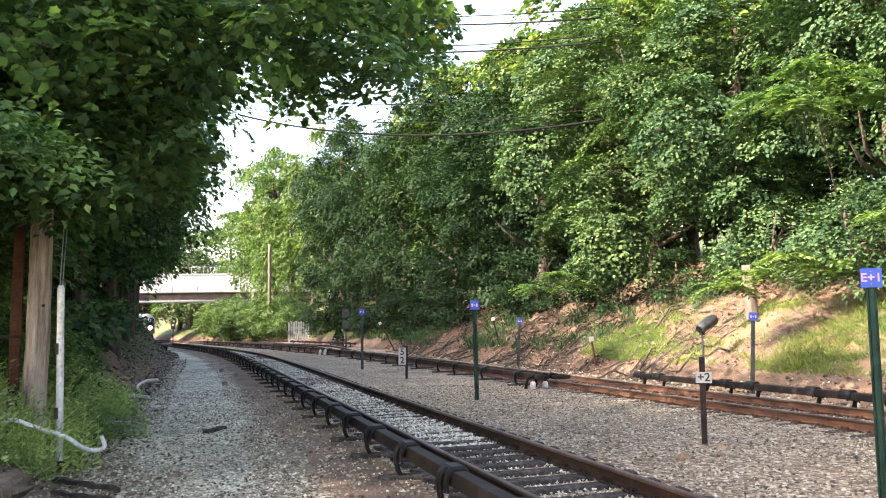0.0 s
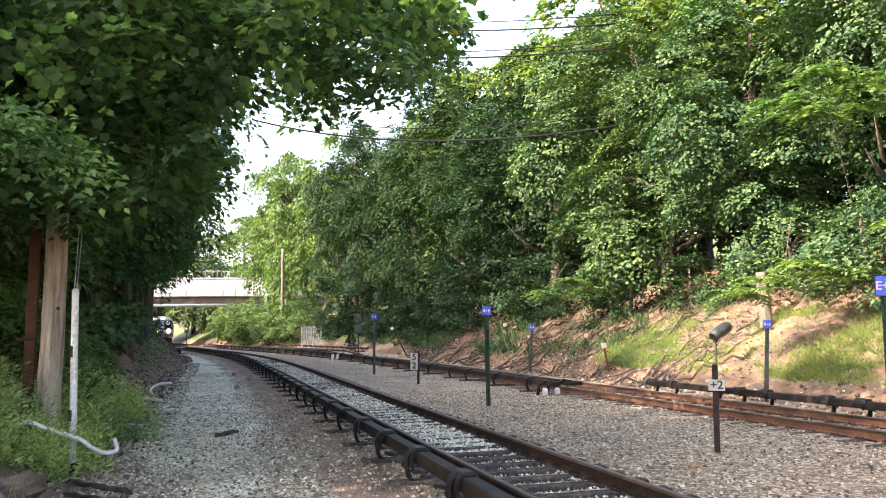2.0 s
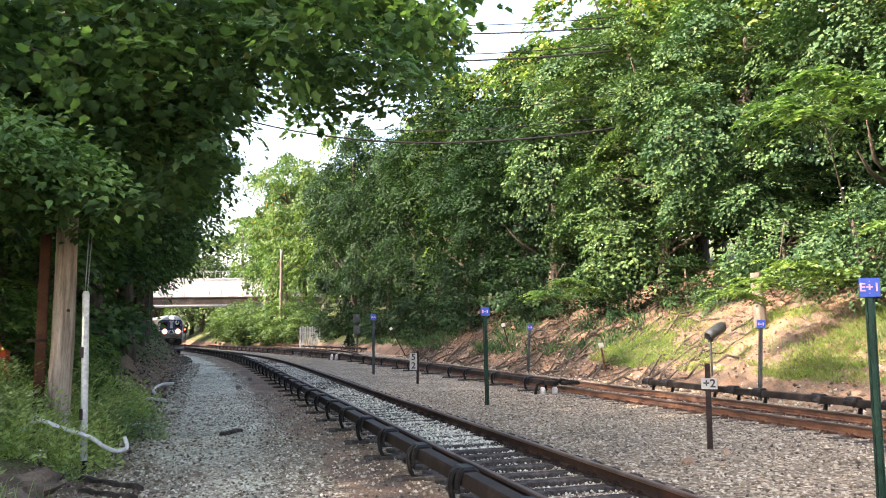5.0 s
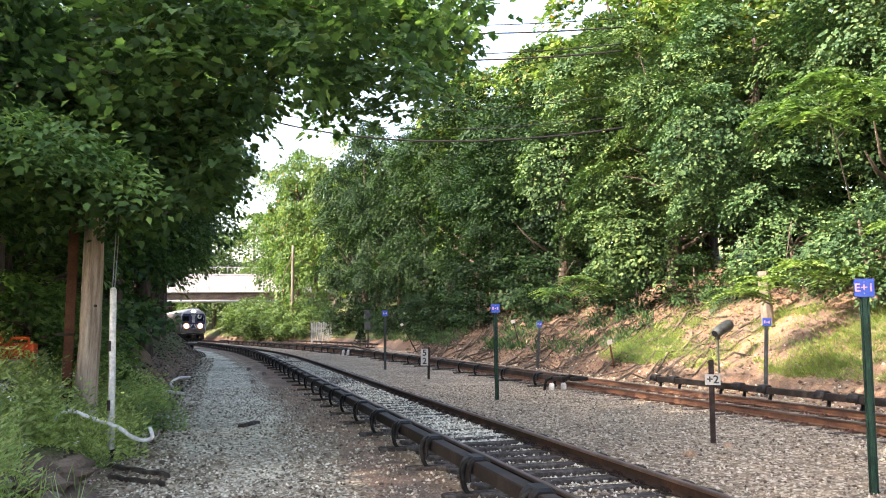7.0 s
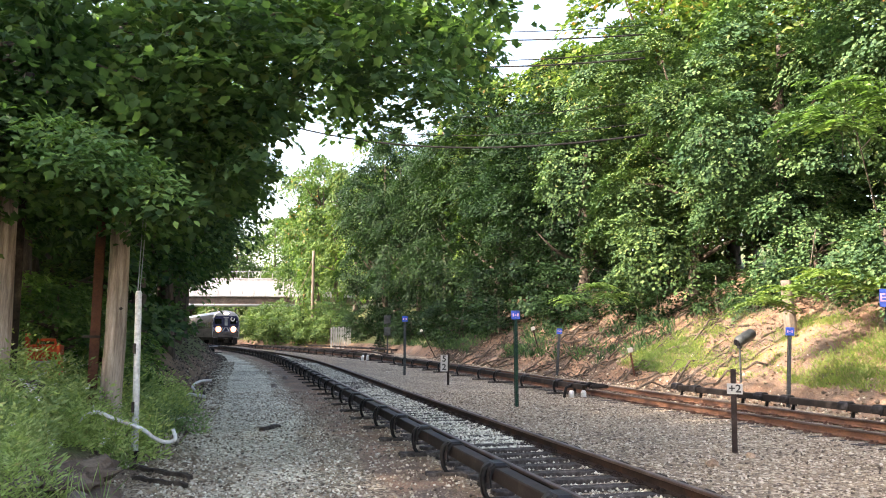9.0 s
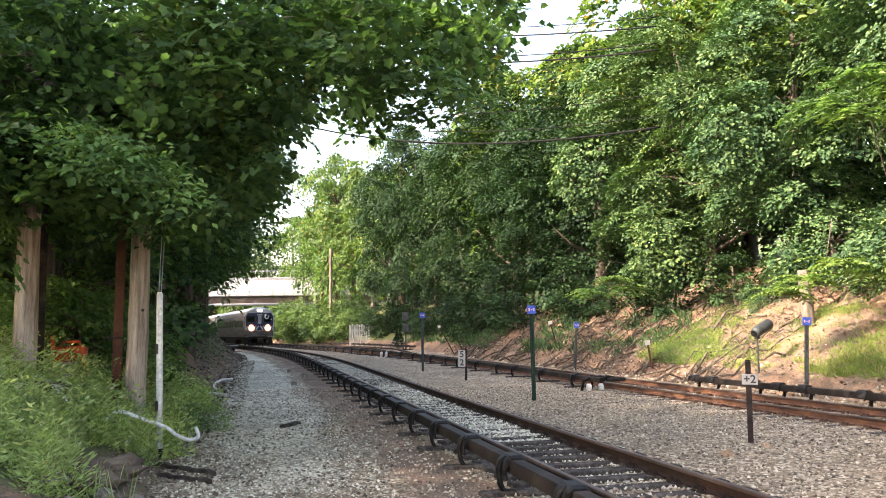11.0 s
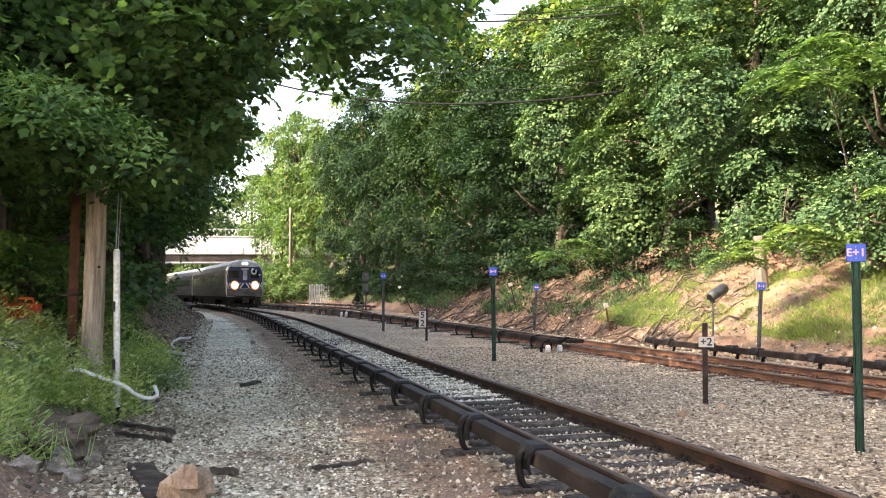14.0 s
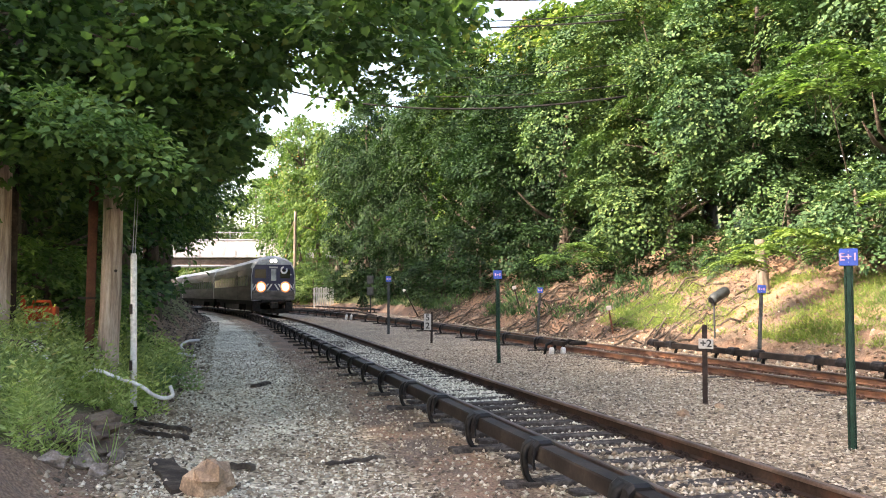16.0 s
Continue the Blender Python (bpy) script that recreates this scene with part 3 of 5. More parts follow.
def leaning_stake(x, y, h, lean, label, mat=M_BROWNPOST, tag=True):
    s = thing("stake", pose(x, y, ground_z(x, y), lean[0], lean[1], 0), label, "stake", "leaning stakes")
    part("post", Build().box(-0.035, -0.02, -0.3, 0.035, 0.02, h, bev=0.005), mat, s)
    if tag:
        part("plate", Build().box(-0.1, -0.034, h - 0.18, 0.1, -0.022, h, bev=0.004), M_SIGNWHITE, s, "small pale plate")


leaning_stake(6.6, 31.0, 1.1, (0, -9), "rusty stake with pale plate leaning on bank", M_REDPOST)
leaning_stake(3.9, 41.0, 1.5, (0, -14), "dark stake with pale plate leaning behind rails")
leaning_stake(-2.0, 58.0, 2.4, (0, -28), "far leaning stake with a white plate")


# ---------------------------------------------------------------- flood lamp, trackside boxes
def flood_lamp(x, y):
    z = ground_z(x, y)
    s = thing("flood_lamp", pose(x, y, z, 0, 0, 20), "grey cylindrical lamp on thin pole, aimed down the track", "flood lamp")
    h = 1.55 - z
    part("pole", Build().tube([(0, 0, -0.3), (0, 0, h)], 0.03, 8), M_GREYPOST, s)
    part("joint", Build().box(-0.07, -0.06, h - 0.02, 0.07, 0.06, h + 0.16, bev=0.015), M_BLACK, s)
    hd = part("head", Build().tube([(-0.12, -0.02, h + 0.16), (0.0, 0, h + 0.22), (0.5, 0.06, h + 0.45), (0.56, 0.07, h + 0.48)], [0.13, 0.17, 0.18, 0.14], 14), M_GREYPOST, s, "grey metal cylinder", True)
    part("lens", Build().tube([(-0.135, -0.022, h + 0.153), (-0.122, -0.02, h + 0.159)], 0.11, 14), M_GLASS, hd)


flood_lamp(8.68, 25.2)


def cable_boot(x, y):
    s = thing("cable_terminal", pose(x, y, 0, 0, 0, 15), "black cable terminal with two white insulators at rail end", "cable terminal")
    for dx in (-0.28, 0.12):
        b = Build().tube([(dx, -0.15, -0.05), (dx, -0.15, 0.17), (dx, -0.15, 0.22)], [0.09, 0.085, 0.05], 10)
        part("insulator", b, M_WHITE, s, "white ceramic", True)
    for k in range(3):
        part("cable", Build().tube([(-0.5 + 0.3 * k, -0.1, 0.0), (-0.45 + 0.3 * k, -0.12, 0.3), (-0.1 + 0.25 * k, 0.05, 0.42), (0.3 + 0.2 * k, 0.1, 0.36), (0.6 + 0.15 * k, 0.0, 0.34)], 0.05, 7), M_BRACKET, s, "", True)
    part("end_ramp", Build().box(0.4, -0.12, 0.26, 1.0, 0.12, 0.38, bev=0.03), M_COVER, s)


cable_boot(3.6, 25.2)


def white_bollard(x, y, n):
    s = thing("white_pipe_marker", pose(x, y, ground_z(x, y)), "short white pipe markers standing in gravel", "pipe marker", "white pipe markers")
    for i in range(n):
        part("pipe", Build().tube([(0.32 * i, 0, -0.1), (0.32 * i + 0.05, 0, 0.3), (0.32 * i + 0.1, 0, 0.36)], [0.09, 0.09, 0.05], 9), M_WHITE, s, "", True)


white_bollard(-6.75, 53.0, 2)
for bx, by in ((-7.4, 33.0), (-8.9, 36.5), (-6.9, 29.0)):
    s = thing("white_stub", pose(bx, by, ground_z(bx, by)), "small white concrete stub beside the third rail", "marker", "white stubs")
    part("block", Build().box(-0.09, -0.09, -0.1, 0.09, 0.09, 0.14, bev=0.02), M_CONC, s)


# ---------------------------------------------------------------- utility poles and wires
def utility_pole(x, y, r, h, label, mat=M_POLE, lean=0.0):
    z = ground_z(x, y) - 0.3
    s = thing("utility_pole", pose(x, y, z, 0, lean, 0), label, "utility pole", "wooden poles")
    b = Build()
    rnd = random.Random(int(x * 10))
    pts = [(rnd.uniform(-0.01, 0.01), rnd.uniform(-0.01, 0.01), h * i / 14) for i in range(15)]
    b.tube(pts, [r * (1 - 0.25 * i / 14) for i in range(15)], 16)
    part("shaft", b, mat, s, "", True)
    return s


up = utility_pole(-5.88, 13.1, 0.185, 6.2, "grey weathered wooden utility pole rising from weeds", lean=0.8)
part("knot", Build().tube([(0.13, -0.14, 2.35), (0.15, -0.165, 2.35)], 0.025, 7), M_DARKWOOD, up)
utility_pole(-7.2, 12.0, 0.19, 6.0, "wooden pole standing among shaded weeds")
fp = utility_pole(-20.05, 105.0, 0.24, 12.4, "far pale wooden utility pole beside the bank", M_OLDPOLE)
part("crossarm", Build().box(-1.1, -0.06, 10.4, 1.1, 0.06, 10.55, m=pose(0, 0, 0, 0, 12, 40)), M_OLDPOLE, fp)
part("brace", Build().tube([(0, 0, 11.6), (-1.4, -0.4, 7.5)], 0.05, 6), M_OLDPOLE, fp)


def steel_post(x, y):
    s = thing("steel_post", pose(x, y, ground_z(x, y) - 0.2, 0, 0.5, 20), "rust-red steel column beside wooden pole", "post")
    b = Build()
    b.box(-0.075, -0.075, 0, 0.075, -0.06, 6.5).box(-0.075, 0.06, 0, 0.075, 0.075, 6.5).box(-0.01, -0.061, 0, 0.01, 0.061, 6.5)
    part("column", b, M_REDPOST, s)
    part("strap", Build().box(-0.2, -0.09, 1.55, 0.1, -0.076, 1.59), M_DARKWOOD, s)


steel_post(-6.3, 13.3)


def dark_post(x, y):
    s = thing("dark_post", pose(x, y, ground_z(x, y) - 0.2), "thin black post in shaded weeds", "post")
    part("column", Build().tube([(0, 0, 0), (0, 0, 6)], 0.09, 9), M_DARKWOOD, s, "", True)


dark_post(-7.4, 12.75)


def guy_guard(x, y):
    z = ground_z(x, y)
    s = thing("guy_wire_guard", pose(x, y, z, 0, -1.1, 0), "white plastic guy wire guard on ground anchor", "guy wire")
    b = Build().tube([(0, 0, 0.12), (0, 0, 0.14), (0.0, 0, 2.56), (0, 0, 2.6)], [0.03, 0.052, 0.05, 0.035], 12)
    part("sleeve", b, M_WHITE, s, "white plastic tube", True)
    part("anchor", Build().box(-0.07, -0.05, -0.1, 0.07, 0.05, 0.14, bev=0.01), M_BROWNPOST, s)
    for zz in (0.72, 1.62):
        part("scuff", Build().box(-0.052, -0.056, zz, 0.0, -0.04, zz + 0.16, bev=0.005), M_DARKWOOD, s)
    for dx in (-0.035, 0.035):
        part("wire", Build().tube([(dx * 0.5, 0, 2.55), (dx - 0.1, 0.6, 5.2)], 0.008, 5), M_STEELGREY, s)


guy_guard(-5.04, 12.15)


def cable(a, b, sag, r, label):
    a, b = Vector(a), Vector(b)
    pts = [a.lerp(b, i / 24) - Vector((0, 0, sag * 4 * (i / 24) * (1 - i / 24))) for i in range(25)]
    c = Build().tube(pts, r, 5).mesh("overhead_cable", M_WIRE, True)
    tagged(new("overhead_cable", c), label, "cable", "overhead cables")


for q, (lz, rz_, sg, rad, wide) in enumerate(((14.2, 10.0, 0.9, 0.045, "thick"), (14.7, 10.5, 0.8, 0.02, "thin"), (15.6, 11.4, 0.8, 0.016, "thin"), (18.6, 13.2, 0.6, 0.04, "thick"), (18.9, 13.5, 0.6, 0.025, "thin"), (20.2, 14.2, 0.5, 0.035, "thick"), (20.6, 14.6, 0.5, 0.022, "thin"))):
    cable((-10.4, 45.5, lz), (7.4, 31.5, rz_), sg, rad, wide + " black cable sagging between trees over the tracks")


# ---------------------------------------------------------------- road bridge
def road_bridge():
    s = thing("road_bridge", pose(-46.5, 133, 0, 0, 0, 4), "white-walled road bridge on brown girders over the line", "bridge")
    zb = 7.2
    part("deck", Build().box(-24, 0, zb + 0.95, 30, 9, zb + 1.4), M_BRIDGEWHITE, s)
    par = part("parapet", Build().box(-24, -0.25, zb + 1.0, 30, 0.05, zb + 3.9, bev=0.06), M_BRIDGEWHITE, s, "white concrete parapet")
    for i in range(26):
        part("joint_strip", Build().box(-23 + 2 * i - 0.06, -0.31, zb + 1.1, -23 + 2 * i + 0.06, -0.256, zb + 2.2), M_STEELGREY, par)
    part("coping", Build().box(-24, -0.36, zb + 3.9, 30, 0.12, zb + 4.1, bev=0.03), M_BRIDGEWHITE, s)
    for i in range(5):
        g = Build().sweep([(-24, 0.4 + 2 * i, zb - 0.2), (30, 0.4 + 2 * i, zb - 0.2)], [(-0.25, 0), (0.25, 0), (0.25, 0.06), (0.03, 0.06), (0.03, 1.05), (0.25, 1.05), (0.25, 1.12), (-0.25, 1.12), (-0.25, 1.05), (-0.03, 1.05), (-0.03, 0.06), (-0.25, 0.06)])
        part("girder", g, M_GIRDER, s)
    part("utility_duct", Build().tube([(-24, -0.1, zb - 0.45), (18, -0.1, zb - 0.45)], 0.22, 10), M_BRIDGEWHITE, s, "pale pipe under the girders", True)
    fn = part("railing", Build().box(-24, -0.1, zb + 5.2, 30, -0.04, zb + 5.27), M_STEELGREY, s)
    for i in range(28):
        part("railing_post", Build().box(-24 + 2 * i, -0.1, zb + 4.1, -23.93 + 2 * i, -0.04, zb + 5.2), M_STEELGREY, fn)
    for i, xx in enumerate((-13.0, 17.0)):
        part("abutment", Build().box(xx - 1.2, 0.6, -0.5, xx + 1.2, 8.5, zb - 0.22, bev=0.1), M_CONC, s)


road_bridge()


# ---------------------------------------------------------------- trackside clutter
def picket_panel(x, y):
    s = thing("panel_fence", pose(x, y, ground_z(x, y) - 0.1, 0, 0, 8), "short pale corrugated panel fence near far tracks", "fence")
    for i in range(9):
        part("slat", Build().box(0.27 * i, 0, 0, 0.27 * i + 0.2, 0.05, 2.6 + 0.1 * (i % 2), bev=0.015), M_STEELGREY, s)
    part("rail", Build().box(0, 0.05, 1.9, 2.4, 0.1, 2.05), M_STEELGREY, s)


picket_panel(-15.4, 92.0)


def signal_case(x, y):
    s = thing("signal_case", pose(x, y, ground_z(x, y)), "grey signal boxes stacked on a thin post", "signal box")
    part("post", Build().tube([(0, 0, -0.3), (0, 0, 3.4)], 0.06, 8), M_GREYPOST, s)
    for i, zz in enumerate((1.6, 2.6)):
        bx = part("case", Build().box(-0.3, -0.3, zz, 0.3, -0.06, zz + 0.75, bev=0.03), M_GREYPOST, s)
        part("door", Build().box(-0.24, -0.33, zz + 0.06, 0.24, -0.303, zz + 0.69, bev=0.01), M_GREYPOST, bx)


signal_case(-6.7, 70.0)


def dwarf_signal(x, y):
    s = thing("dwarf_signal", pose(x, y, ground_z(x, y)), "low black signal showing a red light", "signal")
    part("post", Build().tube([(0, 0, -0.2), (0, 0, 2.2)], 0.07, 8), M_BLACK, s)
    h = part("head", Build().box(-0.3, -0.15, 2.0, 0.3, 0.15, 3.0, bev=0.05), M_BLACK, s)
    part("lens", Build().tube([(0, -0.17, 2.6), (0, -0.152, 2.6)], 0.13, 12), M_REDLAMP, h, "lit red lens")


dwarf_signal(-36.5, 118.0)


def small_conifer(x, y):
    s = thing("small_conifer", pose(x, y, ground_z(x, y)) @ Matrix.Scale(1.35, 4), "small dark conifer on the far bank foot", "conifer")
    part("trunk", Build().tube([(0, 0, -0.1), (0, 0, 1.5)], [0.05, 0.01], 6), M_BARK, s)
    b = Build()
    rnd = random.Random(2)
    for k in range(12):
        z, r = 0.15 + 0.11 * k, 0.62 * (1 - k / 13)
        for j in range(14):
            a = rnd.uniform(0, 6.28)
            p = Vector((math.cos(a) * r, math.sin(a) * r, z - 0.06))
            w = Vector((-math.sin(a), math.cos(a), 0)) * 0.09
            b.add([(0, 0, z + 0.08), p + w * 0.6, p * 1.15, p - w * 0.6], [(0, 1, 2), (0, 2, 3)])
    part("needles", b, L_DARK, s)


small_conifer(-8.4, 80.0)


def conduit(pts, r, label):
    cps = [Vector(p) for p in pts]
    out = []
    for i in range(len(cps) - 1):
        p0, p1, p2, p3 = cps[max(i - 1, 0)], cps[i], cps[i + 1], cps[min(i + 2, len(cps) - 1)]
        for k in range(6):
            t = k / 6
            out.append(0.5 * ((2 * p1) + (p2 - p0) * t + (2 * p0 - 5 * p1 + 4 * p2 - p3) * t * t + (3 * p1 - p0 - 3 * p2 + p3) * t ** 3))
    out.append(cps[-1])
    out = [Vector((p.x, p.y, max(p.z, ground_z(p.x, p.y) + r * 1.6))) for p in out]
    me = Build().tube(out, r, 8).mesh("loose_conduit", M_WHITE, True)
    tagged(new("loose_conduit", me), label, "conduit", "loose white conduits")


conduit([(-5.95, 11.2, 0.42), (-5.7, 11.4, 0.57), (-5.42, 11.5, 0.78), (-5.15, 11.6, 0.68), (-4.85, 11.9, 0.5), (-4.7, 12.0, 0.36), (-4.55, 12.1, 0.28), (-4.42, 12.15, 0.32), (-4.48, 12.2, 0.46)], 0.03, "bent white plastic conduit lying across dirt and weeds")
conduit([(-6.1, 9.3, 0.5), (-5.85, 9.4, 0.72), (-5.5, 9.6, 0.8)], 0.035, "white plastic conduit end poking out of weeds")
conduit([(-8.6, 27.1, 0.36), (-8.92, 27.0, 0.34), (-9.02, 26.6, 0.26), (-8.85, 25.9, 0.2), (-8.6, 25.4, 0.14)], 0.04, "curled white plastic conduit lying at the bank foot")
conduit([(-7.25, 22.3, 0.18), (-7.85, 22.4, 0.24), (-8.02, 22.0, 0.2), (-7.92, 21.4, 0.14), (-7.65, 21.0, 0.1)], 0.04, "white plastic conduit lying at the bank foot")
conduit([(-6.9, 17.2, 0.1), (-6.4, 17.3, 0.1), (-5.9, 17.2, 0.08)], 0.035, "short white conduit half buried in soil")


def rock(x, y, r, seed, label, mat=M_ROCK, squash=0.8):
    b = Build()
    blob(b, (0, 0, 0), (r, r * 0.85, r * squash), seed, 7, 10, 0.55)
    ob = new("rock", b.mesh("rock", mat))
    ob.matrix_basis = pose(x, y, ground_z(x, y) + r * squash * 0.55, 0, 0, seed * 40)
    tagged(ob, label, "rock", "loose rocks")


rock(-2.36, 7.25, 0.27, 3, "large angular brown rock lying on gravel")
rock(3.74, 12.04, 0.09, 4, "fist-sized pale stone lying on gravel")
rock(4.6, 12.9, 0.08, 9, "small tan stone lying on gravel")
for i, (rx, ry, rr) in enumerate(((-4.0, 8.1, 0.16), (-4.25, 8.5, 0.2), (-3.75, 7.9, 0.12), (-4.1, 7.6, 0.14), (-4.5, 8.0, 0.17), (-3.9, 8.7, 0.1), (-4.6, 9.0, 0.15))):
    rock(rx, ry, rr, 20 + i, "grey broken concrete lump in dirt", M_CONC, 0.7)


def plank(x, y, l, w, t, turn, label, tilt=0, mat=M_DARKWOOD):
    b = Build()
    pts = [(l * (i / 8 - 0.5), 0.02 * math.sin(i * 1.3), 0.012 * math.sin(i * 2.1)) for i in range(9)]
    b.sweep(pts, [(-w / 2, 0), (w / 2, 0), (w / 2 * 0.9, t), (-w / 2 * 0.95, t)])
    ob = new("scrap_plank", b.mesh("scrap_plank", mat))
    ob.matrix_basis = pose(x, y, ground_z(x, y) + 0.012, 0, tilt, turn)
    tagged(ob, label, "plank", "scrap wood")


plank(-1.08, 8.75, 0.75, 0.09, 0.03, 33, "dark splintered wood strip lying on gravel")
plank(-2.45, 8.35, 0.55, 0.07, 0.06, -12, "dark broken stick lying on gravel")
plank(-3.0, 8.0, 1.7, 0.3, 0.04, 118, "dark flat board sunk along dirt edge")
plank(-4.2, 11.0, 1.4, 0.08, 0.05, -35, "grey weathered stick at dirt edge")
plank(-3.9, 10.2, 1.0, 0.06, 0.05, -28, "grey weathered stick at dirt edge")
plank(-8.6, 23.5, 2.2, 0.3, 0.05, 110, "dark board leaning on the bank foot", 12)
plank(-4.0, 16.5, 0.7, 0.12, 0.06, 75, "short brown board end beside gravel", 0, M_TIE)


def barrier(x, y):
    s = thing("traffic_barrier", pose(x, y, ground_z(x, y) + 0.18, 0, 0, 10), "orange plastic traffic barricade with white stripes in weeds", "barricade")
    part("top_rail", Build().box(-0.28, -0.06, 0.42, 0.28, 0.06, 0.72, bev=0.03), M_ORANGE, s)
    part("handle", Build().tube([(-0.16, 0, 0.71), (-0.15, 0, 0.8), (0.15, 0, 0.8), (0.16, 0, 0.71)], 0.03, 8), M_ORANGE, s)
    part("stripe_board", Build().box(-0.26, -0.05, 0.26, 0.26, 0.05, 0.42, bev=0.01), M_SIGNWHITE, s)
    part("lower_rail", Build().box(-0.26, -0.05, 0.08, 0.26, 0.05, 0.26, bev=0.02), M_ORANGE, s)
    for sx in (-0.25, 0.25):
        part("leg", Build().box(sx - 0.03, -0.12, -0.35, sx + 0.03, 0.12, 0.7, bev=0.01), M_ORANGE, s)
    part("tall_post", Build().box(-0.37, -0.05, -0.3, -0.29, 0.05, 0.92, bev=0.015), M_ORANGE, s)


barrier(-7.7, 14.4)
def switch_machine(x, y):
    s = thing("switch_machine", pose(x, y, 0, 0, 0, 24), "low dark switch machine with pale rods on timbers", "switch machine")
    part("timber", Build().box(-1.6, -0.5, 0.0, 1.6, -0.2, 0.22, bev=0.02), M_TIE, s)
    part("timber", Build().box(-1.6, 0.3, 0.0, 1.6, 0.6, 0.22, bev=0.02), M_TIE, s)
    part("housing", Build().box(-0.9, -0.4, 0.22, 0.9, 0.45, 0.62, bev=0.06), M_BRACKET, s)
    part("rod", Build().tube([(-1.7, -0.45, 0.75), (1.2, -0.45, 0.78)], 0.06, 7), M_STEELGREY, s, "pale steel rod", True)
    part("lever", Build().tube([(-1.1, -0.4, 0.2), (-1.2, -0.4, 0.78)], 0.05, 7), M_STEELGREY, s, "", True)


switch_machine(-24.2, 74.0)


def soil_mound(x, y, rx, ry, rz, seed):
    """A rough dug heap."""
    b = Build()
    blob(b, (0, 0, -0.05), (rx, ry, rz), seed, 14, 26, 0.7)
    ob = new("soil_mound", b.mesh("soil_mound", M_DIRT))
    ob.matrix_basis = pose(x, y, ground_z(x, y))
    tagged(ob, "heap of brown dug soil beside weeds", "soil heap", "soil heaps")


soil_mound(-7.1, 11.0, 0.9, 0.6, 0.42, 5)
soil_mound(-4.55, 8.9, 0.5, 0.8, 0.22, 6)


def brushwood():
    """Fallen branches lying over the shaded bank."""
    b = Build()
    rnd = random.Random(17)
    for i in range(190):
        y = rnd.uniform(26, 60)
        d = rnd.uniform(0.0, 4.4)
        x = x2(y) + lerp(TOE, y) + d
        a, l = rnd.uniform(-0.6, 0.6) + rnd.choice((0, 2.4)), rnd.uniform(0.7, 2.6)
        pts = []
        for k in range(5):
            px, py = x + l * (k / 4 - 0.5) * math.cos(a), y + l * (k / 4 - 0.5) * math.sin(a)
            pts.append((px, py, ground_z(px, py) + 0.04 + rnd.uniform(0, 0.3) * (k % 2)))
        b.tube(pts, [0.045, 0.04, 0.035, 0.028, 0.012], 5)
    tagged(new("brushwood", b.mesh("brushwood", M_BARK)), "fallen bare branches scattered over the bank", "brushwood", kind="stuff")


brushwood()
# pole stump up on the bank
st = utility_pole(10.9, 26.6, 0.22, 2.1, "broken pale wooden pole stump on leafy bank", M_OLDPOLE, -4)


# ---------------------------------------------------------------- train
CAR = 25.6
BODY = [(1.56, 1.0), (1.6, 1.25), (1.6, 2.6), (1.54, 3.05), (1.36, 3.42), (1.0, 3.68), (0.5, 3.82), (0.0, 3.86)]
OUTLINE = BODY + [(-x, z) for x, z in BODY[-2::-1]]


def body_shell(front):
    """The car's shell, its section carried along the car; the leading end is drawn in."""
    b = Build()
    ends = [(-CAR / 2, 1.0, 0.0), (CAR / 2 - 0.5, 1.0, 0.0), (CAR / 2 - 0.12, 0.99, 0.02), (CAR / 2, 0.965, 0.09)] if front else [(-CAR / 2, 1.0, 0.0), (CAR / 2, 1.0, 0.0)]
    k = len(OUTLINE)
    vs = [(x * s, y, z - (d * max(0, (z - 2.9)) * 2.0)) for y, s, d in ends for x, z in OUTLINE]
    fs, slots = [], []
    for i in range(len(ends) - 1):
        for j in range(k):
            fs.append((i * k + j, (i + 1) * k + j, (i + 1) * k + (j + 1) % k, i * k + (j + 1) % k))
            slots.append(1 if (3 <= j <= 10 if front and i else 4 <= j <= 9) else 0)
    fs += [tuple(range(k)), tuple(range(len(ends) * k - 1, (len(ends) - 1) * k - 1, -1))]
    b.add(vs, fs)
    b.s = slots + [0, 1]
    return b


def bogie(car, y):
    g = part("bogie", Build().box(-1.2, -1.5, 0.3, -0.95, 1.5, 0.75, bev=0.06).box(0.95, -1.5, 0.3, 1.2, 1.5, 0.75, bev=0.06).box(-1.0, -0.25, 0.35, 1.0, 0.25, 0.8, bev=0.05), M_UNDER, car, m=pose(0, y, 0))
    for wy in (-1.25, 1.25):
        for wx in (-0.75, 0.75):
            part("wheel", Build().tube([(wx - 0.065, wy, 0.445), (wx - 0.05, wy, 0.445), (wx + 0.05, wy, 0.445), (wx + 0.065, wy, 0.445)], [0.4, 0.445, 0.445, 0.4], 20), M_DARKRAIL, g)


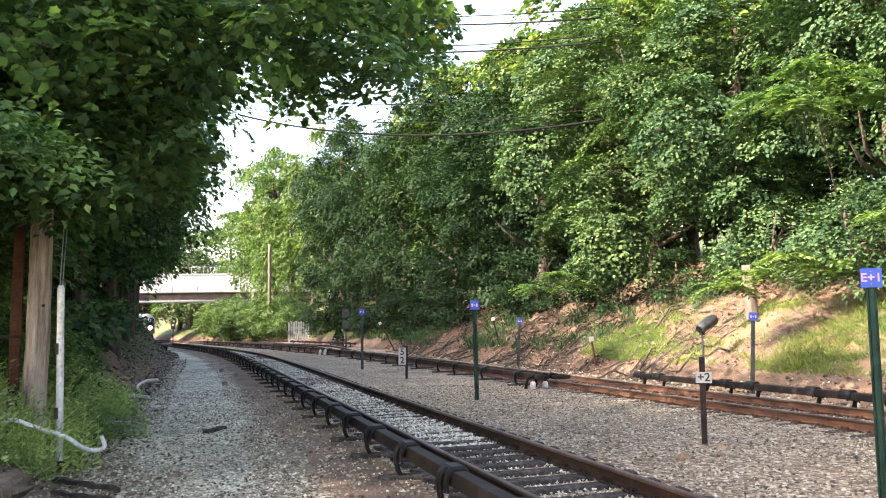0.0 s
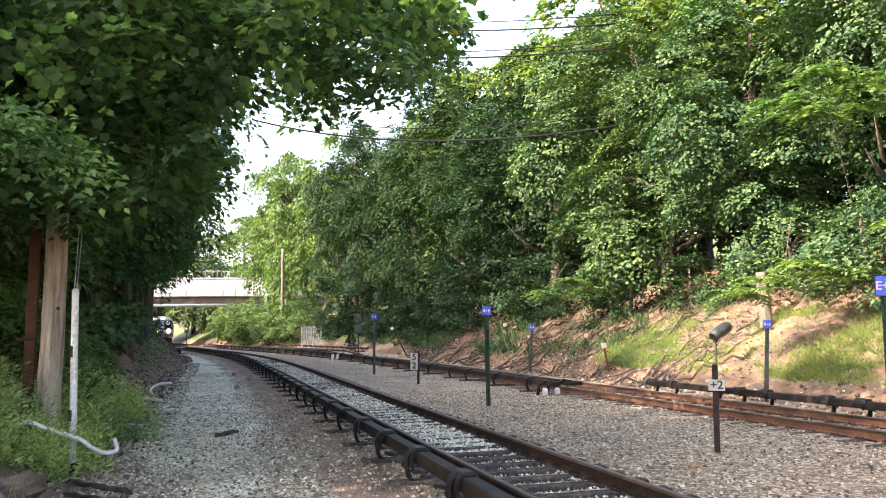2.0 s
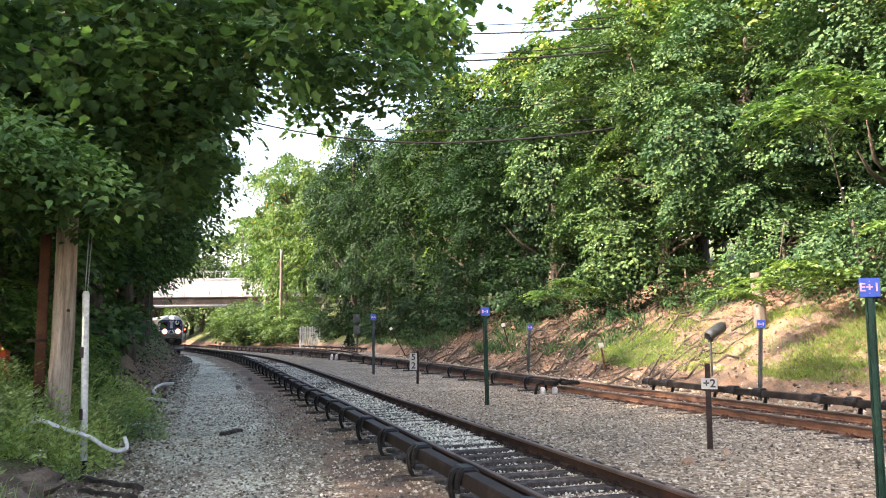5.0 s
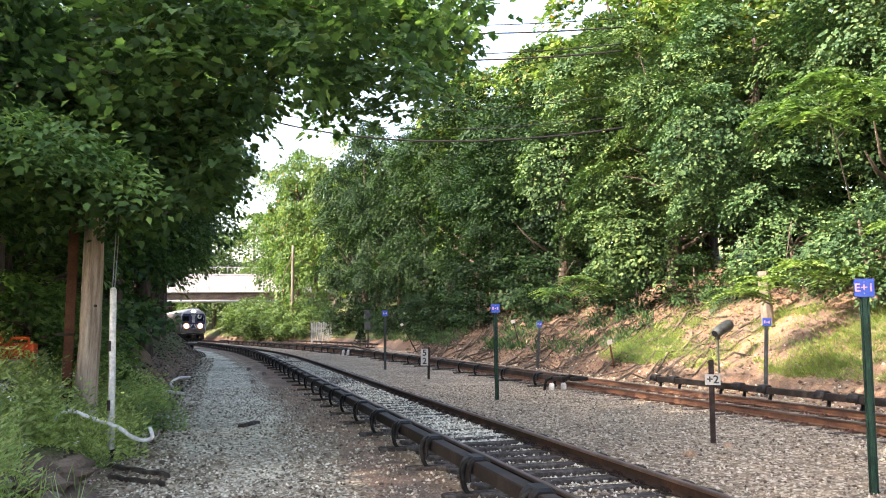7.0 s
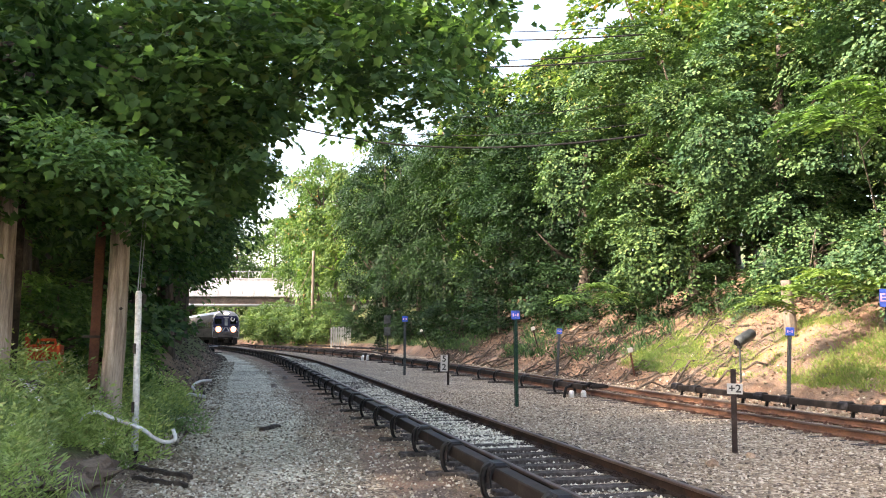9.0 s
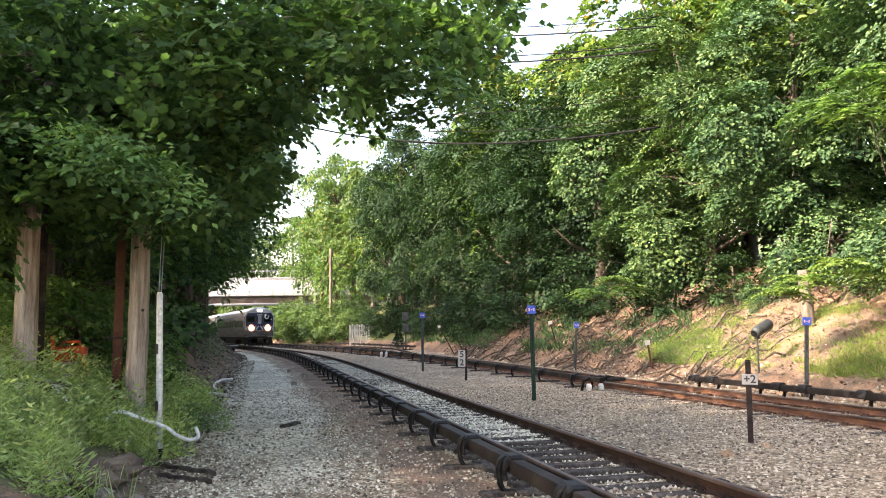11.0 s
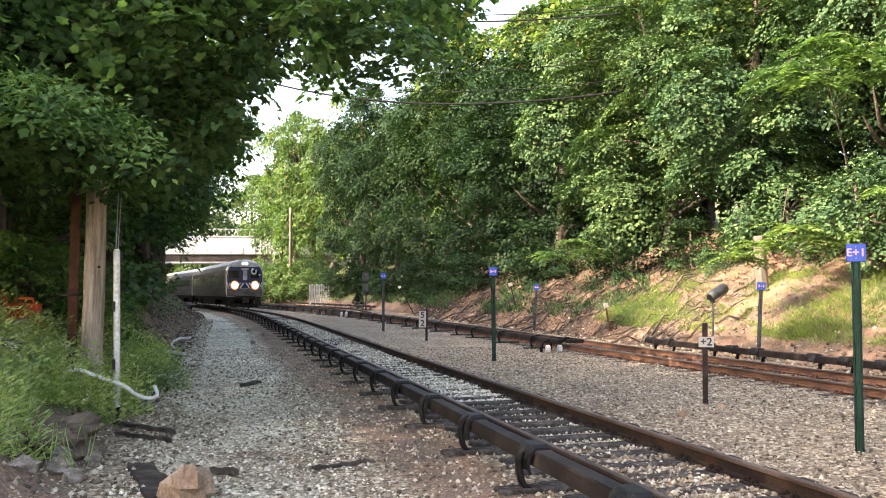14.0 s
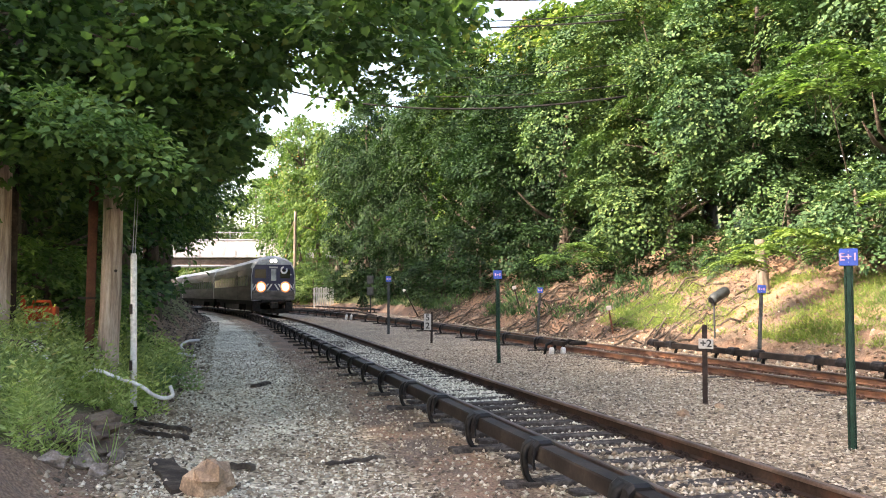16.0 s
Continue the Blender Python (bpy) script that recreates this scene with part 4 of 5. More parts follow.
def rail_car(front):
    car = thing("rail_car", Matrix(), "silver commuter rail car with dark blue front and lit headlights" if front else "silver commuter rail car coupled in a train", "train car", "cars of the train")
    car.scale = (1, 1, 1.12)
    part("body", body_shell(front), [M_STAINLESS, M_ROOF], car, "brushed steel body, shade put into its dark sides, grey roof")
    part("underframe", Build().box(-1.4, -CAR / 2 + 0.4, 0.72, 1.4, CAR / 2 - 0.4, 1.02, bev=0.03).box(-1.35, -5, 0.3, 1.35, 4.5, 0.74, bev=0.05), M_UNDER, car)
    for y in (-9.1, 9.1):
        bogie(car, y)
    for sx in (-1, 1):
        for i in range(16):
            y = -11.4 + 1.5 * i
            if i in (4, 11):
                d = part("side_door", Build().box(min(sx * 1.596, sx * 1.615), y - 0.62, 1.1, max(sx * 1.596, sx * 1.615), y + 0.62, 3.02, bev=0.006), M_STAINLESS, car)
                for dy in (-0.31, 0.31):
                    part("door_window", Build().box(min(sx * 1.61, sx * 1.622), y + dy - 0.2, 1.95, max(sx * 1.61, sx * 1.622), y + dy + 0.2, 2.75, bev=0.005), M_GLASS, d)
            else:
                part("window", Build().box(min(sx * 1.59, sx * 1.612), y - 0.6, 1.95, max(sx * 1.59, sx * 1.612), y + 0.6, 2.62, bev=0.005), M_GLASS, car)
        for zz in (1.35, 1.5, 1.65):
            part("rib", Build().box(min(sx * 1.59, sx * 1.618), -CAR / 2 + 0.2, zz, max(sx * 1.59, sx * 1.618), CAR / 2 - 0.6, zz + 0.03), M_STAINLESS, car)
    for y in (-CAR / 2 - 0.1, CAR / 2 + 0.1):
        if not (front and y > 0):
            part("gangway", Build().box(-0.55, y - 0.14, 1.05, 0.55, y + 0.14, 3.2, bev=0.04), M_UNDER, car)
            for sx in (-1, 1):
                part("end_post", Build().box(min(sx * 1.3, sx * 1.56), y - 0.1, 1.05, max(sx * 1.3, sx * 1.56), y + 0.1, 2.9, bev=0.03), M_TRAINWHITE, car, "pale corner post")
    if not front:
        return car
    f = CAR / 2
    panel = Build()
    prof = [(1.47, 2.08), (1.5, 2.55), (1.42, 3.02), (1.24, 3.28), (-1.24, 3.28), (-1.42, 3.02), (-1.5, 2.55), (-1.47, 2.08)]
    k = len(prof)
    panel.add([(x, f + dy, z) for dy in (-0.05, 0.035) for x, z in prof], [(j, (j + 1) % k, k + (j + 1) % k, k + j) for j in range(k)] + [tuple(range(2 * k - 1, k - 1, -1))])
    fp = part("front_panel", panel, M_TRAINBLUE, car, "dark blue painted front")
    for x0, x1_ in ((0.52, 1.32), (-1.2, -0.5)):
        part("windscreen", Build().box(x0, f + 0.03, 2.42, x1_, f + 0.05, 2.98, bev=0.008), M_GLASS, fp)
    dr = part("end_door", Build().box(-0.36, f - 0.02, 2.1, 0.36, f + 0.055, 3.2, bev=0.012), M_TRAINBLUE, car)
    # pale grey in place of glass: the pane's reflection as colour
    part("door_window", Build().box(-0.2, f + 0.05, 2.25, 0.16, f + 0.066, 3.0, bev=0.008), M_STEELGREY, dr, "pane with a pale reflection put into its colour")
    part("number_box", Build().box(-0.3, f + 0.03, 3.05, 0.3, f + 0.06, 3.16), M_SIGNWHITE, fp)
    ring = Build().tube([(-0.76 + 0.2 * math.cos(a), f + 0.052, 2.94 + 0.2 * math.sin(a)) for a in [2.6 + 0.5 * i for i in range(11)]], 0.06, 6)
    part("emblem", ring, M_TRAINWHITE, fp, "white round emblem")
    for i in range(2):
        part("lettering_bar", Build().box(-1.3 + 0.25 * i, f + 0.036, 2.62 - 0.14 * i, -0.52, f + 0.046, 2.7 - 0.14 * i), M_TRAINWHITE, fp)
    band = part("chevron_band", Build().box(-1.5, f - 0.03, 1.62, 1.5, f + 0.03, 2.08, bev=0.01), M_TRAINBLUE, car)
    for sx in (-1, 1):
        for i in range(6):
            xa = 0.04 + 0.27 * i
            vs = [(sx * min(max(x, 0.0), 1.47), f + y, z) for y in (0.02, 0.042) for x, z in ((xa, 2.05), (xa + 0.12, 2.05), (xa + 0.42, 1.65), (xa + 0.3, 1.65))]
            part("stripe", Build().add(vs, [(4, 5, 6, 7) if sx > 0 else (7, 6, 5, 4), (0, 4, 7, 3), (1, 2, 6, 5), (0, 1, 5, 4), (3, 7, 6, 2)]), M_TRAINWHITE, band)
        lp = part("headlight", Build().tube([(sx * 0.86, f + 0.0, 1.86), (sx * 0.86, f + 0.09, 1.86)], [0.38, 0.37], 20), M_STEELGREY, car)
        part("lens", Build().tube([(sx * 0.86, f + 0.085, 1.86), (sx * 0.86, f + 0.1, 1.86)], 0.21, 20), M_LAMP, lp, "glowing warm lens")
        # added disc that glows as the lamp's orange halo
        part("halo_disc", Build().tube([(sx * 0.86, f + 0.08, 1.86), (sx * 0.86, f + 0.094, 1.86)], 0.35, 20), M_HALO, lp, "orange glowing disc for the headlight's halo")
        part("handrail", Build().tube([(sx * 1.52, f + 0.02, 1.2), (sx * 1.56, f + 0.08, 1.3), (sx * 1.56, f + 0.08, 2.2), (sx * 1.52, f + 0.02, 2.3)], 0.02, 6), M_STEELGREY, car)
    part("bumper_band", Build().box(-1.5, f - 0.03, 1.02, 1.5, f + 0.04, 1.6, bev=0.04), M_STAINLESS, car, "steel lower front band")
    top = part("roof_light", Build().box(-0.3, f - 0.1, 3.36, 0.3, f + 0.03, 3.66, bev=0.05), M_ROOF, car)
    for sx in (-0.13, 0.13):
        part("lens", Build().tube([(sx, f + 0.025, 3.52), (sx, f + 0.04, 3.52)], 0.075, 16), M_LAMP, top, "glowing warm lens")
    part("anticlimber", Build().box(-0.85, f, 0.86, 0.85, f + 0.2, 1.06, bev=0.03), M_UNDER, car)
    cp = part("coupler", Build().box(-0.16, f - 0.3, 0.5, 0.16, f + 0.35, 0.85, bev=0.04), M_UNDER, car)
    part("coupler_head", Build().box(-0.28, f + 0.3, 0.48, 0.28, f + 0.6, 0.9, bev=0.06), M_UNDER, cp)
    for sx in (-1, 1):
        part("step", Build().box(min(sx * 0.9, sx * 1.4), f - 0.25, 0.3, max(sx * 0.9, sx * 1.4), f + 0.02, 0.9, bev=0.02), M_UNDER, car)
    part("pilot", Build().box(-1.2, f - 0.3, 0.16, 1.2, f - 0.2, 0.45, bev=0.02), M_UNDER, car)
    return car


cars = [rail_car(True)]
middle = rail_car(False)
cars += [middle] + [copy_thing(middle, Matrix()) for _ in range(3)]

# ---------------------------------------------------------------- leaves
rng = np.random.default_rng(11)


def leaf_mesh(name, c, d, n, size, aspect, mat, fold=0.18, full=False):
    """Leaves as folded blades: c bases, d the way they point, n their upper side, size their length; full: with rounded sides."""
    c, d, n = (np.asarray(q, float) for q in (c, d, n))
    d = d / np.linalg.norm(d, axis=1)[:, None]
    w = np.cross(d, n)
    w /= np.linalg.norm(w, axis=1)[:, None] + 1e-9
    up = np.cross(w, d)
    size = np.asarray(size)[:, None]
    half = [(0.1, 0.85), (0.33, 0.66), (0.62, 0.84), (0.72, 0.42)]
    shape = [(0, 0)] + half + [(1, 0)] + [(a, -b) for a, b in half[::-1]] if full else [(0, 0), (0.42, 1), (1, 0), (0.42, -1)]
    k, s = len(c), len(shape)
    v = np.empty((k, s, 3))
    for q, (along_, side) in enumerate(shape):
        v[:, q] = c + d * size * along_ + w * size * aspect * side + up * size * (fold * abs(side) - (0.12 * along_ * along_ if full else 0))
    tri = [q for e in range(1, s - 1) for q in (0, e, e + 1)] if full else [0, 1, 2, 0, 2, 3]
    t = len(tri) // 3
    me = bpy.data.meshes.new(name)
    me.vertices.add(s * k)
    me.vertices.foreach_set("co", v.ravel())
    me.loops.add(3 * t * k)
    me.loops.foreach_set("vertex_index", (np.arange(k)[:, None] * s + np.array(tri)).ravel())
    me.polygons.add(t * k)
    me.polygons.foreach_set("loop_start", np.arange(t * k) * 3)
    me.polygons.foreach_set("loop_total", np.full(t * k, 3))
    me.materials.append(mat)
    me.update(calc_edges=True)
    return me


def sprays(centres, out, per, spread, size, aspect, mat, name="crown", droop=0.5, flat=0.35, full=False, up=0.6, hang=0.45):
    """Leafy sprays: round each centre a drooping fan of leaves that faces up and out."""
    k = len(centres)
    rep = np.repeat(np.arange(k), per)
    m = len(rep)
    nk = np.array([0, 0, up]) + out * 0.75 + rng.normal(0, 0.28, (k, 3))
    nk /= np.linalg.norm(nk, axis=1)[:, None]
    uk = np.cross(nk, rng.normal(size=(k, 3)))
    uk /= np.linalg.norm(uk, axis=1)[:, None]
    vk = np.cross(nk, uk)
    a = rng.uniform(0, 2 * np.pi, m)
    r = np.sqrt(rng.uniform(0, 1, m)) * np.repeat(rng.uniform(0.55, 1.35, k), per) * spread
    ray = uk[rep] * np.cos(a)[:, None] + vk[rep] * np.sin(a)[:, None]
    c = centres[rep] + ray * r[:, None] + nk[rep] * rng.normal(0, flat * spread * 0.5, m)[:, None]
    c[:, 2] -= droop * r * r / spread * 0.45
    d = ray + rng.normal(0, 0.32, (m, 3)) + out[rep] * 0.35
    d[:, 2] -= hang
    n = nk[rep] + rng.normal(0, 0.22, (m, 3))
    return leaf_mesh(name, c, d, n, rng.uniform(0.65, 1.3, m) * size, aspect, mat, 0.18, full)


def crown_mesh(rx, ry, rz, clumps, per, spread, size, mat, seed, aspect=0.42, balls=17):
    """A crown of leafy balls round an egg-shaped core, with gaps between them; on each ball layered drooping sprays."""
    g = np.random.default_rng(seed)
    gold = np.arange(balls) + 0.5
    th, ph = np.arccos(1 - 2 * gold / balls), np.pi * (1 + 5 ** 0.5) * gold + seed
    d = np.c_[np.sin(th) * np.cos(ph), np.sin(th) * np.sin(ph), np.cos(th)] + g.normal(0, 0.16, (balls, 3))
    d /= np.linalg.norm(d, axis=1)[:, None]
    egg = np.array([rx, ry, rz])
    bc = d * egg * g.uniform(0.6, 0.86, balls)[:, None]
    br = min(rx, rz) * g.uniform(0.2, 0.4, balls)
    n = clumps // balls
    cs, os = [], []
    for q in range(balls):
        e = g.normal(size=(n, 3)) + d[q] * 0.75 + np.array([0, 0, 0.35])
        e /= np.linalg.norm(e, axis=1)[:, None]
        cs.append(bc[q] + e * (br[q] * g.uniform(0.72, 1.12, n))[:, None] * np.array([1.15, 1.15, 0.9]))
        os.append(e)
    core = g.normal(size=(clumps // 5, 3))
    core /= np.linalg.norm(core, axis=1)[:, None]
    cs.append(core * egg * g.uniform(0.35, 0.62, (len(core), 1)))
    os.append(core)
    return sprays(np.vstack(cs), np.vstack(os), per, spread, size, aspect, mat, flat=0.12, droop=0.55, up=1.0, hang=0.22)


def limbs(b, base, top, r, rx, rz, seed, count=7):
    rnd = random.Random(seed)
    mid = Vector((rnd.uniform(-0.4, 0.4), rnd.uniform(-0.4, 0.4), (base + top) / 2))
    b.tube([(0, 0, base - 0.4), (0, 0, base + 0.5), mid, (mid.x * 1.5, mid.y * 1.5, top)], [r * 1.35, r, r * 0.7, r * 0.2], 9)
    for i in range(count):
        a, z = rnd.uniform(0, 6.28), base + (top - base) * rnd.uniform(0.25, 0.85)
        p = Vector((mid.x * (z / max(top, 0.1)), mid.y * (z / max(top, 0.1)), z))
        q = p + Vector((math.cos(a) * rx * 0.32, math.sin(a) * rx * 0.32, rz * 0.12))
        e = p + Vector((math.cos(a + 0.2) * rx * 0.58, math.sin(a + 0.2) * rx * 0.58, rz * rnd.uniform(0.1, 0.3)))
        b.tube([p, q, e], [r * 0.4, r * 0.25, r * 0.06], 6)


class Kind:
    """A kind of tree: its crown and trunk, built once, stood many times."""

    def __init__(self, seed, rx, rz, height, clumps, per, spread, size, mat, label, lean=0.0, low=1.0):
        self.label, self.height, self.rz = label, height, rz
        self.crown = crown_mesh(rx, rx, rz, clumps, per, spread, size, mat, seed)
        b = Build()
        limbs(b, 0.0, height - rz * 0.4, 0.12 + height * 0.012, rx, rz, seed)
        self.trunk = b.mesh("trunk", M_BARK, True)
        self.first = None

    def stand(self, x, y, turn, k, group, dz=0.0, tall=1.0):
        m = pose(x, y, ground_z(x, y) + dz, 0, 0, turn) @ Matrix.Diagonal((k, k, k * tall, 1))
        if self.first is None:
            t = thing("tree", Matrix(), self.label, "tree", group)
            part("trunk", self.trunk, None, t)
            part("crown", self.crown, None, t, m=pose(0, 0, self.height - self.rz))
            self.first = t
        else:
            t = copy_thing(self.first, Matrix())
        t.matrix_basis = m
        t["group"] = group
        return t


KINDS = {
    "sun_a": Kind(1, 3.7, 6.4, 13.0, 520, 80, 0.6, 0.13, L_RIGHT, "leafy green tree in full summer leaf on bank"),
    "sun_b": Kind(2, 4.0, 6.0, 12.5, 520, 80, 0.64, 0.135, L_RIGHT, "broad green tree with sunlit drooping sprays"),
    "maple": Kind(3, 4.2, 6.4, 13.0, 400, 54, 0.72, 0.15, L_DARK, "dense maple tree on bank, shade put into its dark green"),
    "yellow": Kind(4, 3.4, 5.6, 13.0, 200, 46, 0.85, 0.24, L_YELLOW, "tall thin tree with yellowing leaves above bank"),
    "back": Kind(8, 4.0, 6.2, 13.0, 210, 50, 0.9, 0.25, L_RIGHT, "tall green tree behind the bank's front row"),
    "far": Kind(9, 3.9, 6.2, 13.0, 150, 44, 1.0, 0.27, L_FAR, "distant green tree beside the line"),
    "shade": Kind(5, 3.7, 4.6, 11.5, 170, 42, 0.85, 0.19, L_LEFT, "dark shaded tree overhanging the gravel path"),
    "bush": Kind(6, 1.9, 1.6, 3.2, 110, 46, 0.5, 0.115, L_RIGHT, "low leafy bush on bank"),
    "sun_bush": Kind(11, 1.9, 1.6, 3.2, 85, 26, 0.5, 0.17, L_FAR, "bright green leafy shrub in summer leaf"),
    "shade_dark_bush": Kind(12, 1.9, 1.7, 3.3, 85, 28, 0.52, 0.16, L_DARK, "leafy undergrowth bush with bank shade put into dark leaves"),
    "sunlit_shrub": Kind(13, 1.7, 1.5, 3.0, 95, 30, 0.5, 0.16, L_SPRAY, "leafy shrub behind the weeds, sun put into its green"),
    "shade_bush": Kind(7, 1.7, 1.8, 3.4, 95, 34, 0.52, 0.15, L_LEFT, "dark leafy bush at the bank foot"),
}


def plant_trees():
    rnd = random.Random(3)
    # right bank, front row
    y, i = 7.0, 0
    seq = ["sun_b", "sun_a", "sun_b", "sun_a", "maple", "maple", "maple", "far", "far", "yellow"]
    while y < 128:
        d = 7.6 + rnd.uniform(-0.8, 0.8) + (0.4 if y < 30 else -1.2)
        k = rnd.uniform(0.98, 1.15) * (1.0 if y < 30 else 1.16 if y < 60 else 1.24)
        d += 3.4 * ease(94, 108, y)
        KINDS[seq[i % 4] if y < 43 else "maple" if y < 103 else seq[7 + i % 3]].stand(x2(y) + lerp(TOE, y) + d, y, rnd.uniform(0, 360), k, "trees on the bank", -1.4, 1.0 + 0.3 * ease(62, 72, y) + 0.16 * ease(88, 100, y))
        y += rnd.uniform(4.2, 5.4)
        i += 1
    y = 4.0
    while y < 112:
        KINDS[rnd.choice(["back", "back", "yellow"])].stand(x2(y) + lerp(TOE, y) + 13.0 + rnd.uniform(-1, 1), y, rnd.uniform(0, 360), rnd.uniform(1.25, 1.45), "trees on the bank", -0.8, 1.0 + 0.2 * ease(42, 62, y))
        y += rnd.uniform(5.5, 7.0)
    for (x, y, k) in ((11.5, 47.0, 1.6), (14.5, 43.0, 1.6), (9.5, 58.0, 1.5), (17.5, 38.0, 1.45), (5.2, 67.0, 1.6), (8.6, 65.0, 1.65), (12.0, 61.0, 1.5), (2.6, 73.0, 1.6)):
        KINDS["yellow"].stand(x, y, x * 37, k, "trees on the bank", 0)
    # undergrowth along the foot of the right wood
    y = 9.0
    while y < 120:
        d = rnd.uniform(3.6, 5.2) + (0.8 if y < 30 else 0.0 if y < 48 else -1.4)
        d += 3.0 * ease(98, 108, y)
        if 33 < y < 64 and rnd.random() < 0.55:
            y += 1.4
            continue
        # past y 32 the undergrowth's shade is put into darker leaves
        KINDS["bush" if y < 32 or y > 100 else "shade_dark_bush"].stand(x2(y) + lerp(TOE, y) + d, y, rnd.uniform(0, 360), rnd.uniform(0.6, 1.2), "bushes on the bank", -0.5)
        y += rnd.uniform(1.5, 2.6)
    for i in range(20):
        y = 101 + 1.5 * i
        KINDS["sun_bush"].stand(x2(y) + lerp(TOE, y) + 0.9 + 2.6 * rnd.random(), y, rnd.uniform(0, 360), rnd.uniform(1.1, 1.9), "bushes on the bank", -0.6)
    # dark-leaved row, coloured for the shaded hollow under the crowns
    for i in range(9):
        KINDS["shade_dark_bush"].stand(x2(7 + 3.4 * i) + 12.6 + rnd.random(), 7 + 3.4 * i, 77 * i, 1.7, "bushes on the bank", -0.6)
    # left bank, from beside the poles away
    y = 18.0
    while y < 84:
        off = lerp(WOOD, y) + (3.4 if y < 24 else 0.9 if y < 30 else 0.2)
        KINDS["shade"].stand(x1(y) - off + rnd.uniform(-0.4, 0.3), y, rnd.uniform(0, 360), rnd.uniform(0.9, 1.02) + 0.08 * ease(24, 28, y), "trees beside the path", 0.2 - 0.3 * ease(22, 34, y), 1.0 + 0.12 * ease(24, 28, y) + 0.45 * ease(36, 42, y))
        y += rnd.uniform(3.6, 4.6)
    y = 17.0
    while y < 46:
        KINDS["shade_bush"].stand(x1(y) - lerp(WOOD, y) - (3.3 if y < 26 else 4.6) + rnd.uniform(-0.5, 0.4), y, rnd.uniform(0, 360), rnd.uniform(0.7, 1.0), "bushes beside the path", -0.6)
        y += rnd.uniform(1.7, 2.6)
    for x, y, k in ((-15, 16, 1.1), (-12.5, 20, 1.1), (-18, 24, 1.2), (-13.5, 26, 1.0), (-20, 14, 1.1), (-16.5, 32, 1.1)):
        KINDS["shade"].stand(x, y, x * 41, k, "trees beside the path", -0.8)
        KINDS["shade_bush"].stand(x + 1.5, y + 1, x * 31, 1.5, "bushes beside the path", -0.6)
    # mostly hidden back rows, added to keep sun off the line
    y = 34.0
    while y < 104:
        KINDS["shade"].stand(x1(y) - lerp(WOOD, y) - 9.0 + rnd.uniform(-0.8, 0.8), y, rnd.uniform(0, 360), rnd.uniform(1.1, 1.25), "trees beside the path", -0.8)
        y += rnd.uniform(5.6, 6.8)
    y = 30.0
    while y < 104:
        KINDS["shade_bush"].stand(x1(y) - lerp(WOOD, y) - 7.2 + rnd.uniform(-0.4, 0.4), y, rnd.uniform(0, 360), rnd.uniform(1.9, 2.3), "bushes beside the path", -0.8)
        y += rnd.uniform(3.6, 4.4)
    for x, y in ((-11.9, 31.0), (-13.3, 35.0), (-15.3, 41.0)):
        KINDS["shade"].stand(x, y, x * 53, 0.75, "trees beside the path", 0.5)
    # unseen tree, added to shade the near gravel and rock
    KINDS["shade"].stand(-10.8, 1.6, 70, 0.9, "trees beside the path", -1.8)
    # shrubs whose dappled sun is put into a brighter leaf
    for x, y, k in ((-8.3, 15.6, 0.75), (-9.2, 15.0, 0.7), (-7.6, 16.4, 0.62)):
        KINDS["sunlit_shrub"].stand(x, y, x * 50, k, "bushes beside the path", -0.1)
    # unseen high trees, added to keep sun off the path's near end
    for x, y, k in ((-12.5, 3.5, 1.15), (-13.5, -3.5, 1.2), (-17, 6.5, 1.2), (-17.5, 0.5, 1.25)):
        KINDS["shade"].stand(x, y, x * 23, k, "trees beside the path", 0.5)
    # beyond the bridge and at the end of the view
    for i in range(20):
        x = -96 + 5.2 * i + rnd.uniform(-1, 1)
        KINDS[["far", "far", "yellow"][i % 3]].stand(x, 154 + 10 * (i % 2) + rnd.uniform(-3, 3), rnd.uniform(0, 360), rnd.uniform(1.3, 1.5) + (0.35 if -62 < x < -30 else 0.0), "distant trees", -1.5)
    for i in range(7):
        y = 92 + 6 * i
        KINDS["far"].stand(x1(y) - 13 + rnd.uniform(-1, 1), y, rnd.uniform(0, 360), 0.9, "distant trees", -1)


plant_trees()


